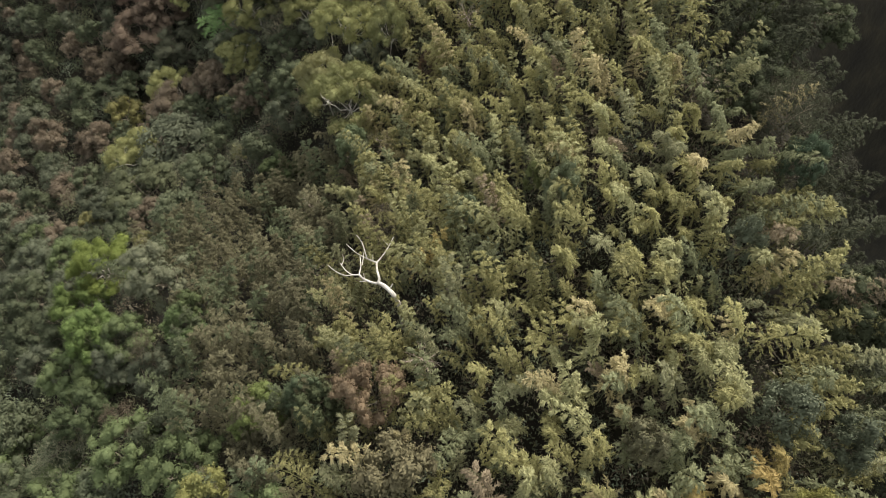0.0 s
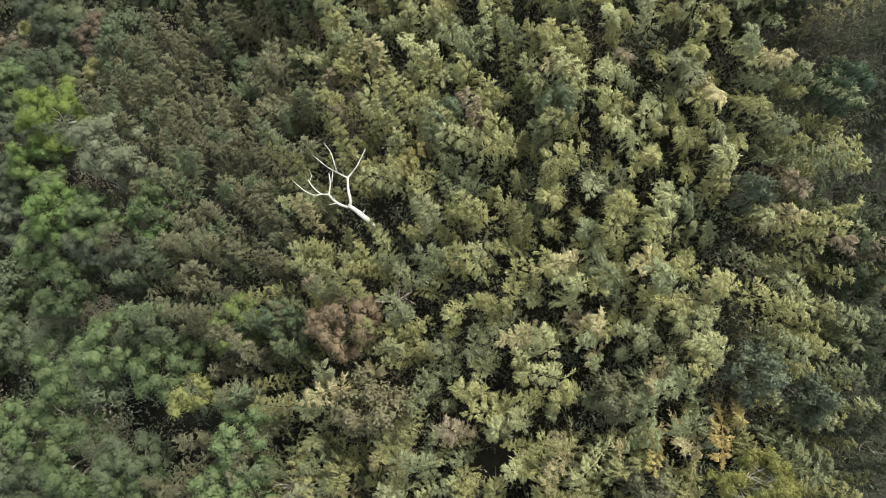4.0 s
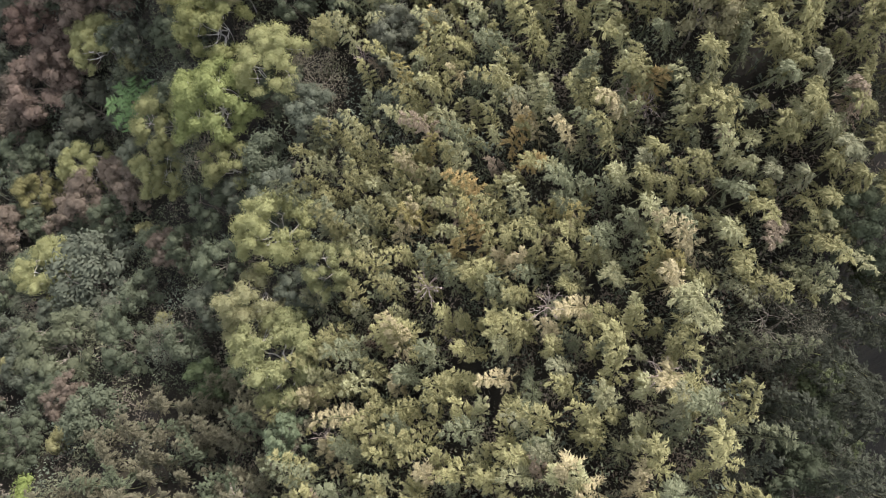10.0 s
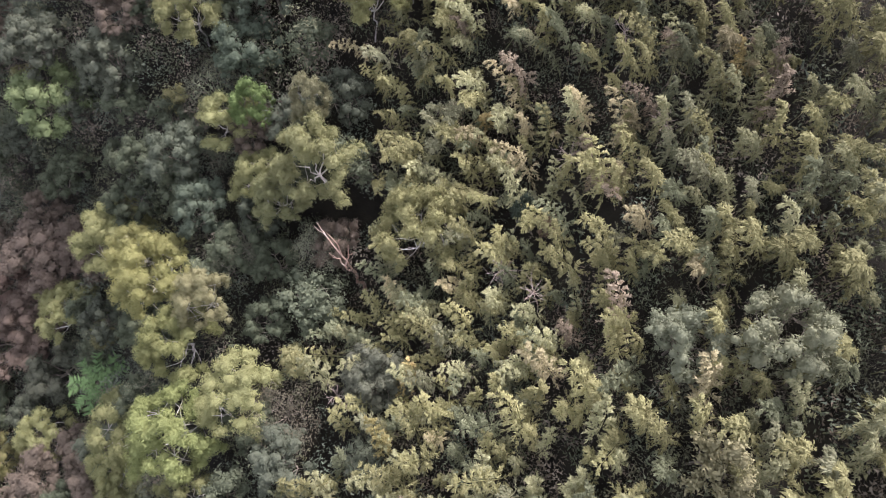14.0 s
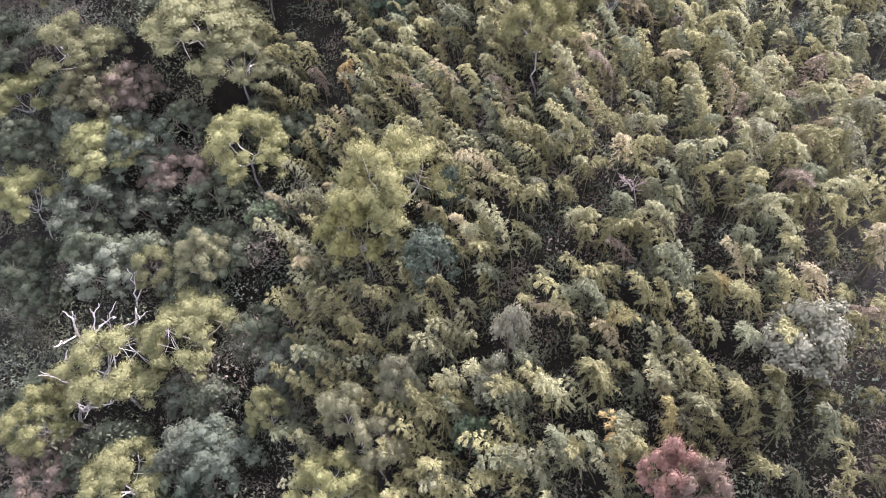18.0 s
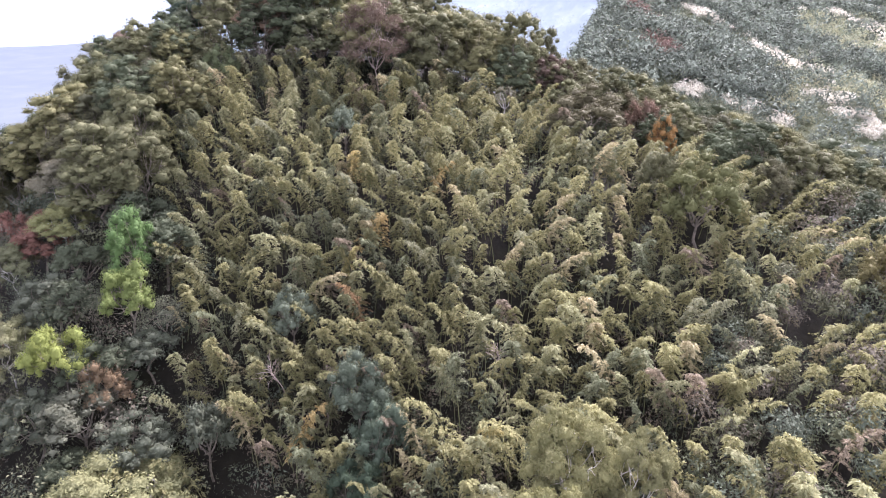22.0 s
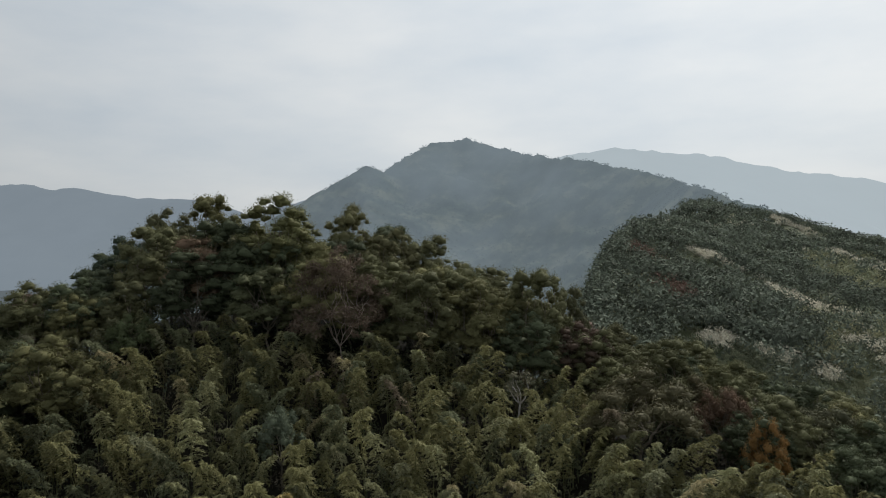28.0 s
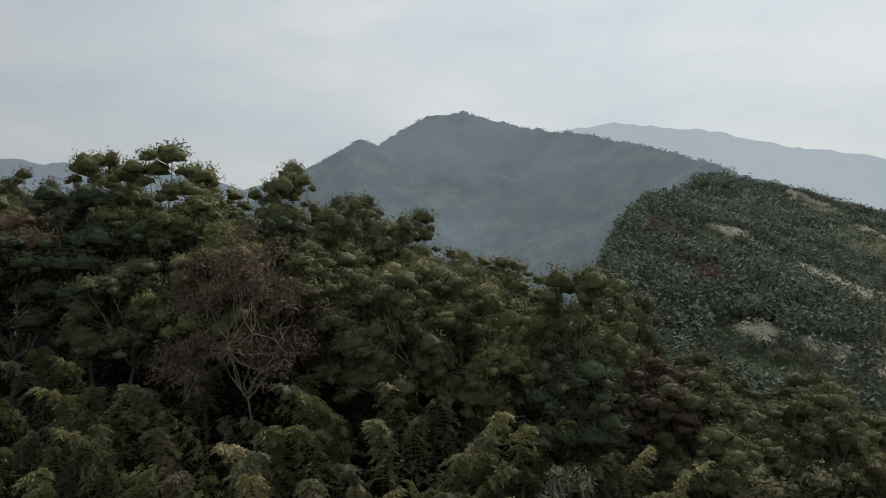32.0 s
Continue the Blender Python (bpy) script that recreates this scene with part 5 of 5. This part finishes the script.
tree_count = 0
for gy in np.arange(-40, 213, 5.2):
    for gx in np.arange(-108, 74, 5.2):
        x, y = gx + rng.uniform(-2.3, 2.3), gy + rng.uniform(-2.3, 2.3)
        shaded = past_crest(x, y) and rng.uniform() < 0.6
        if not (wooded(x, y) or shaded) or not free_of_landmarks(x, y, 0.78) or (x > 40 and y < 120) or (x < -62 and not 0 < y < 95):
            continue
        high = y > 165
        rusty = x < -36 and 152 < y < 178
        key, tint, label, _ = pick(HILL_MIX if high else CREST_MIX if shaded else TREE_MIX)
        if x < -62:
            key, tint, label = "large_leaf", [DARK_GREEN, BLUE_GREEN, BROWN][int(rng.integers(3))], "dark loose-leaved tree deep in the valley"
        if key == "acacia" and y < 26:
            key, tint, label = "broadleaf", (0.1, 0.125, 0.06), "green broad-leaved tree on the valley side"
        # 0.7 past the crest paints shade into the tree's tint
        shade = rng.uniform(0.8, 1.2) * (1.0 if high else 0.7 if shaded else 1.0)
        if rusty:
            key, tint, label = "broadleaf", (0.2, 0.12, 0.085), "low rust-red bush on the bare rim"
        tint = tuple(c * shade for c in tint)
        plant(key, x, y, label, tint=tint, size=rng.uniform(0.72, 0.98) * (0.5 if rusty else 0.8 if high and x > 20 else 1.0 if high else 0.9), turn=rng.uniform(0, 360),
              wide=rng.uniform(0.9, 1.15), variant=int(rng.integers(4)), group="hilltop trees" if high else "valley trees",
              lean=(rng.normal() * 4, rng.normal() * 4))
        tree_count += 1

# ---- leafless shrubs that stand up through the bamboo ----
for n in range(34):
    x, y = rng.uniform(-16, 24), rng.uniform(-24, 168)
    if not wooded(x, y) and free_of_landmarks(x, y, 0.8):
        plant("twig", x, y, "thin leafless shrub with pale dry twigs in the bamboo", "bare shrub", size=rng.uniform(0.75, 1.0), turn=rng.uniform(0, 360),
              group="bare shrubs in the bamboo", lean=(rng.normal() * 8, rng.normal() * 8), variant=n)

# ---- bamboo: single culms where the flight passes lowest over them, the rest as one grove ----
BAMBOO_TINTS = [(OLIVE, 0.5), ((0.19, 0.188, 0.1), 0.2), ((0.115, 0.122, 0.07), 0.16), (STRAW, 0.06), ((0.145, 0.145, 0.085), 0.06), (GOLD, 0.004), ((0.16, 0.13, 0.09), 0.02)]
singles, grove_v, grove_f, grove_t = 0, [], [], []
culm_v, culm_f = [], []
protos = PLANTS["bamboo"][4]


def bamboo_tint(x, y):
    k, total = rng.uniform(0, sum(row[1] for row in BAMBOO_TINTS)), 0.0
    for tint, share in BAMBOO_TINTS:
        total += share
        if k <= total:
            break
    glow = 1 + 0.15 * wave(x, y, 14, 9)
    # brightness across the spur is put into the tint, varying with x
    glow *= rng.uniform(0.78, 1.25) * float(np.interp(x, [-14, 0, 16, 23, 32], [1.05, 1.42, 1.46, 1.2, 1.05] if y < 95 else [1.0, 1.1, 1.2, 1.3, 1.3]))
    # this patch's shade is painted by lowering the tint
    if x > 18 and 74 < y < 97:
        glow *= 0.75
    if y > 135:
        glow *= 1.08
    # past the crest the culm's own tint is darkened as shade
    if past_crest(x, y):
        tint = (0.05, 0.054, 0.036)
    elif x < -12 and y < 30:
        tint = (0.12, 0.112, 0.07) if rng.uniform() < 0.7 else (0.1, 0.115, 0.068)
    return tuple(c * glow for c in tint)


start_g = start_c = 0
for gy in np.arange(-34, 196, 1.55):
    for gx in np.arange(-38, 70, 1.55):
        x, y = gx + rng.uniform(-0.75, 0.75), gy + rng.uniform(-0.75, 0.75)
        if wooded(x, y) or not free_of_landmarks(x, y, 0.62) or rng.uniform() < 0.02 + 0.25 * (wave(x, y, 5, 7) > 0.55):
            continue
        if past_crest(x, y) and rng.uniform() < 0.55:
            continue
        if in_gully(x, y) or (vine_patch(x, y) and rng.uniform() < 0.5):
            continue
        if 76 < y < 108 and x > 8 and wave(x, y, 5, 7) > 0.1 and rng.uniform() < 0.35:
            continue
        if x > np.interp(y, [0, 40, 100, 125, 150], [38, 36, 36, 52, 70]):
            continue
        slope = ground_at(x + 1, y) - ground_at(x - 1, y), ground_at(x, y + 1) - ground_at(x, y - 1)
        turn = math.degrees(math.atan2(-slope[1], -slope[0])) + rng.normal() * 42
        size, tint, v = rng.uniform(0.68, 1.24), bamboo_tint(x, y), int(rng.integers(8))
        lean = (rng.normal() * 5, rng.normal() * 5)
        if singles < 320 and -6 < x < 24 and (abs(y - 28) < 14 or abs(y - 150) < 24) and rng.uniform() < 0.36:
            plant("bamboo", x, y, "arching olive-green bamboo culm with a feathery plume", "bamboo", tint, size, turn, 1.0, "bamboo on the spur", lean, v)
            singles += 1
            continue
        m = np.array(pose(x, y, ground_at(x, y), lean[0], lean[1], turn) @ Matrix.Diagonal((size, size, size, 1)))
        (cv, cf), (lv, lf) = protos[v]
        grove_v.append(lv @ m[:3, :3].T + m[:3, 3])
        grove_f.append(lf + start_g)
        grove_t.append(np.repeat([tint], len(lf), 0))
        start_g += len(lv)
        culm_v.append(cv @ m[:3, :3].T + m[:3, 3])
        culm_f.append(cf + start_c)
        start_c += len(cv)
grove = tagged(new("bamboo_grove"), "dense grove of arching olive and straw-coloured bamboo", "bamboo grove", kind="stuff")
mesh_object("plumes", np.concatenate(grove_v), np.concatenate(grove_f), GROVE_LEAF, grove, np.concatenate(grove_t))
mesh_object("culms", np.concatenate(culm_v), np.concatenate(culm_f), CULM, grove)

# ---- undergrowth between the valley trees ----
shrub_v, shrub_f, shrub_t, start_s = [], [], [], 0
for gy in np.arange(-44, 232, 3.0):
    for gx in np.concatenate([np.arange(-106, 19, 3.2), np.arange(19, 58, 2.6)]):
        x, y = gx + rng.uniform(-1.2, 1.2), gy + rng.uniform(-1.2, 1.2)
        vines = vine_patch(x, y)
        if (not wooded(x, y) and not vines and (x > 34 or y > 190)) or (x < -64 and not 0 < y < 95):
            continue
        tint = np.array([(0.09, 0.1, 0.06), (0.105, 0.108, 0.064), (0.115, 0.1, 0.074), (0.092, 0.106, 0.074)][int(rng.integers(4))]) * rng.uniform(0.75, 1.35)
        # undergrowth tint halved where the crest's shade is painted in
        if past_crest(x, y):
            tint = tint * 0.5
        size = rng.uniform(1.4, 2.5) * (1.0 if wooded(x, y) else 0.85)
        if wooded(x, y) and 85 < y < 185:
            size *= 1.3
        spot = np.array([x, y, ground_at(x, y) + 0.6 + size * rng.uniform(0.2, 1.5) + 2.2 * vines])
        v, f = pad(rng, spot, size, 0.85, (330 if 85 < y < 185 else 240) if wooded(x, y) or vines else 90, 0.3, 0.15, blades)
        shrub_v.append(v)
        shrub_f.append(f + start_s)
        shrub_t.append(np.repeat([tint], len(f), 0))
        start_s += len(v)
for gy in np.arange(-34, 150, 1.7):
    for gx in np.arange(-18, 37, 1.7):
        x, y = gx + rng.uniform(-0.7, 0.7), gy + rng.uniform(-0.7, 0.7)
        if wooded(x, y) or wave(x, y, 5, 7) < -0.45 or (in_gully(x, y) and rng.uniform() < 0.75):
            continue
        # half the tint past the crest, as painted shade
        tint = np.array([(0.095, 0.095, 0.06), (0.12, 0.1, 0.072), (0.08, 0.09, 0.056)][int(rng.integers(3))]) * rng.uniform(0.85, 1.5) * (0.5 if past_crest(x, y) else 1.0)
        size = rng.uniform(0.9, 1.5)
        v, f = pad(rng, np.array([x, y, ground_at(x, y) + size * rng.uniform(0.3, 1.4)]), size, 0.8, 120, 0.28, 0.12, blades)
        shrub_v.append(v)
        shrub_f.append(f + start_s)
        shrub_t.append(np.repeat([tint], len(f), 0))
        start_s += len(v)
tagged(mesh_object("undergrowth", np.concatenate(shrub_v), np.concatenate(shrub_f), SHRUB_LEAF, None, np.concatenate(shrub_t)),
       "dark undergrowth of shrubs and ferns below the trees", "undergrowth", kind="stuff")

# ---- wood and silver grass on the hill across the saddle ----
far_v, far_f, far_t, start_f = [], [], [], 0
GRASS_STRIPS = [[(119, 397), (128, 392), (137, 384), (144, 373), (151, 358)], [(87, 305), (98, 304), (108, 303), (114, 297)], [(138, 315), (138, 304), (141, 293)],
                [(120, 279), (121, 271), (119, 262)], [(246, 519), (252, 494), (262, 474)], [(258, 606), (268, 592)]]
RUSSET_SPOTS = [(88, 382, 7), (91, 371, 5), (86, 341, 7), (88, 331, 6)]


def near_strips(x, y, aside=0.0, ahead=0.0):
    """How near a place is to the bands of grass, shifted aside and ahead: 0 on their middle lines, falling off outwards."""
    return np.max([ridge(x, y, [(px + aside, py + ahead, 0) for px, py in line], 1.0) for line in GRASS_STRIPS], axis=0)


clump_y = 250 + 440 * rng.uniform(size=17500) ** 1.15
clump_x = 20 + rng.uniform(size=17500) * (70 + 0.72 * (clump_y - 121))
for line in GRASS_STRIPS:
    for (x0, y0), (x1, y1) in zip(line, line[1:]):
        k = rng.uniform(size=230)
        clump_x = np.append(clump_x, x0 + k * (x1 - x0) + rng.normal(size=230) * 5)
        clump_y = np.append(clump_y, y0 + k * (y1 - y0) + rng.normal(size=230) * 5)
clump_z = ground_height(clump_x, clump_y)
# silver grass in bands with ragged edges, and in patches on the open slope
grassy = near_strips(clump_x, clump_y) > -2.4 - 4 * wave(clump_x, clump_y, 12, 33) - 7 * wave(clump_x, clump_y, 4, 35)
grassy |= (clump_x > 125) & (wave(clump_x + clump_y, clump_y - clump_x, 17, 41) + 0.6 * wave(clump_x, clump_y, 7, 43) > 0.75)
russet = np.min([np.hypot(clump_x - sx, clump_y - sy) - reach * (1 + 0.4 * wave(clump_x, clump_y, 5, 71)) for sx, sy, reach in RUSSET_SPOTS], axis=0) < 0
low_scrub = near_strips(clump_x, clump_y, -3, -9) > -13
tall_wood = (ridge(clump_x, clump_y, HILL_LINE, 1.0, 0.5) > -13 - 14 * wave(clump_x, clump_y, 25, 51)) | (ridge(clump_x, clump_y, RIDGE_LINE, 1.0) > -14 - 10 * wave(clump_x, clump_y, 30, 55))
tall_wood |= (clump_y < 300 + 20 * wave(clump_x, clump_y, 22, 57)) | (wave(clump_x, clump_y, 28, 53) > 0.3)
# wood and scrub tints below are lightened to stand in for haze
for x, y, z, grass, red, low, wood in zip(clump_x, clump_y, clump_z, grassy, russet, low_scrub, tall_wood):
    if z < -40:
        continue
    n = 56 if y < 420 else 30
    stray = rng.uniform()
    if grass:
        tint, size, n = np.array((0.66, 0.62, 0.5)) * rng.uniform(0.65, 1.15), rng.uniform(1.0, 2.0), 48
    elif red:
        tint, size = np.array((0.17, 0.115, 0.092)) * rng.uniform(0.75, 1.2), rng.uniform(1.6, 2.8)
    elif low and stray > 0.06:
        tint, size = np.array((0.2, 0.21, 0.14)) * rng.uniform(0.7, 1.2), rng.uniform(0.7, 1.3)
    elif (wood and stray < 0.9) or stray < 0.1:
        tint, size = np.array((0.122, 0.139, 0.106)) * rng.uniform(0.5, 1.55), rng.uniform(1.9, 4.6)
    else:
        tint, size = np.array([(0.28, 0.29, 0.18), (0.33, 0.32, 0.195), (0.23, 0.25, 0.165)][int(rng.integers(3))]) * rng.uniform(0.75, 1.2), rng.uniform(1.1, 2.4)
    v, f = pad(rng, np.array([x, y, z + size * 0.55]), size, 1.0, n, size * (0.3 if y < 420 else 0.4), size * (0.16 if y < 420 else 0.24), blades)
    far_v.append(v)
    far_f.append(f + start_f)
    far_t.append(np.repeat([tint], len(f), 0))
    start_f += len(v)
tagged(mesh_object("hillside_wood", np.concatenate(far_v), np.concatenate(far_f), FAR_LEAF, None, np.concatenate(far_t)),
       "far hillside of mixed wood with strips of pale silver grass", "hillside", kind="stuff")

# ---- trees on the mountain, far off, under the same painted haze ----
wood_v, wood_f, start_w = [], [], 0
peak_x = rng.uniform(-200, 420, 6500)
peak_y = rng.uniform(520, 1480, 6500)
peak_z = peak_height(peak_x, peak_y)
for x, y, z in zip(peak_x, peak_y, peak_z):
    if z < -20 or x > 60 + 0.7 * (y - 121):
        continue
    size = rng.uniform(1.6, 3.0)
    v, f = pad(rng, np.array([x, y, z + size * 0.3]), size, 1.0, 14, size * 0.6, size * 0.4, blades)
    wood_v.append(v)
    wood_f.append(f + start_w)
    start_w += len(v)
tagged(mesh_object("mountain_wood", np.concatenate(wood_v), np.concatenate(wood_f), PEAK_HAZE),
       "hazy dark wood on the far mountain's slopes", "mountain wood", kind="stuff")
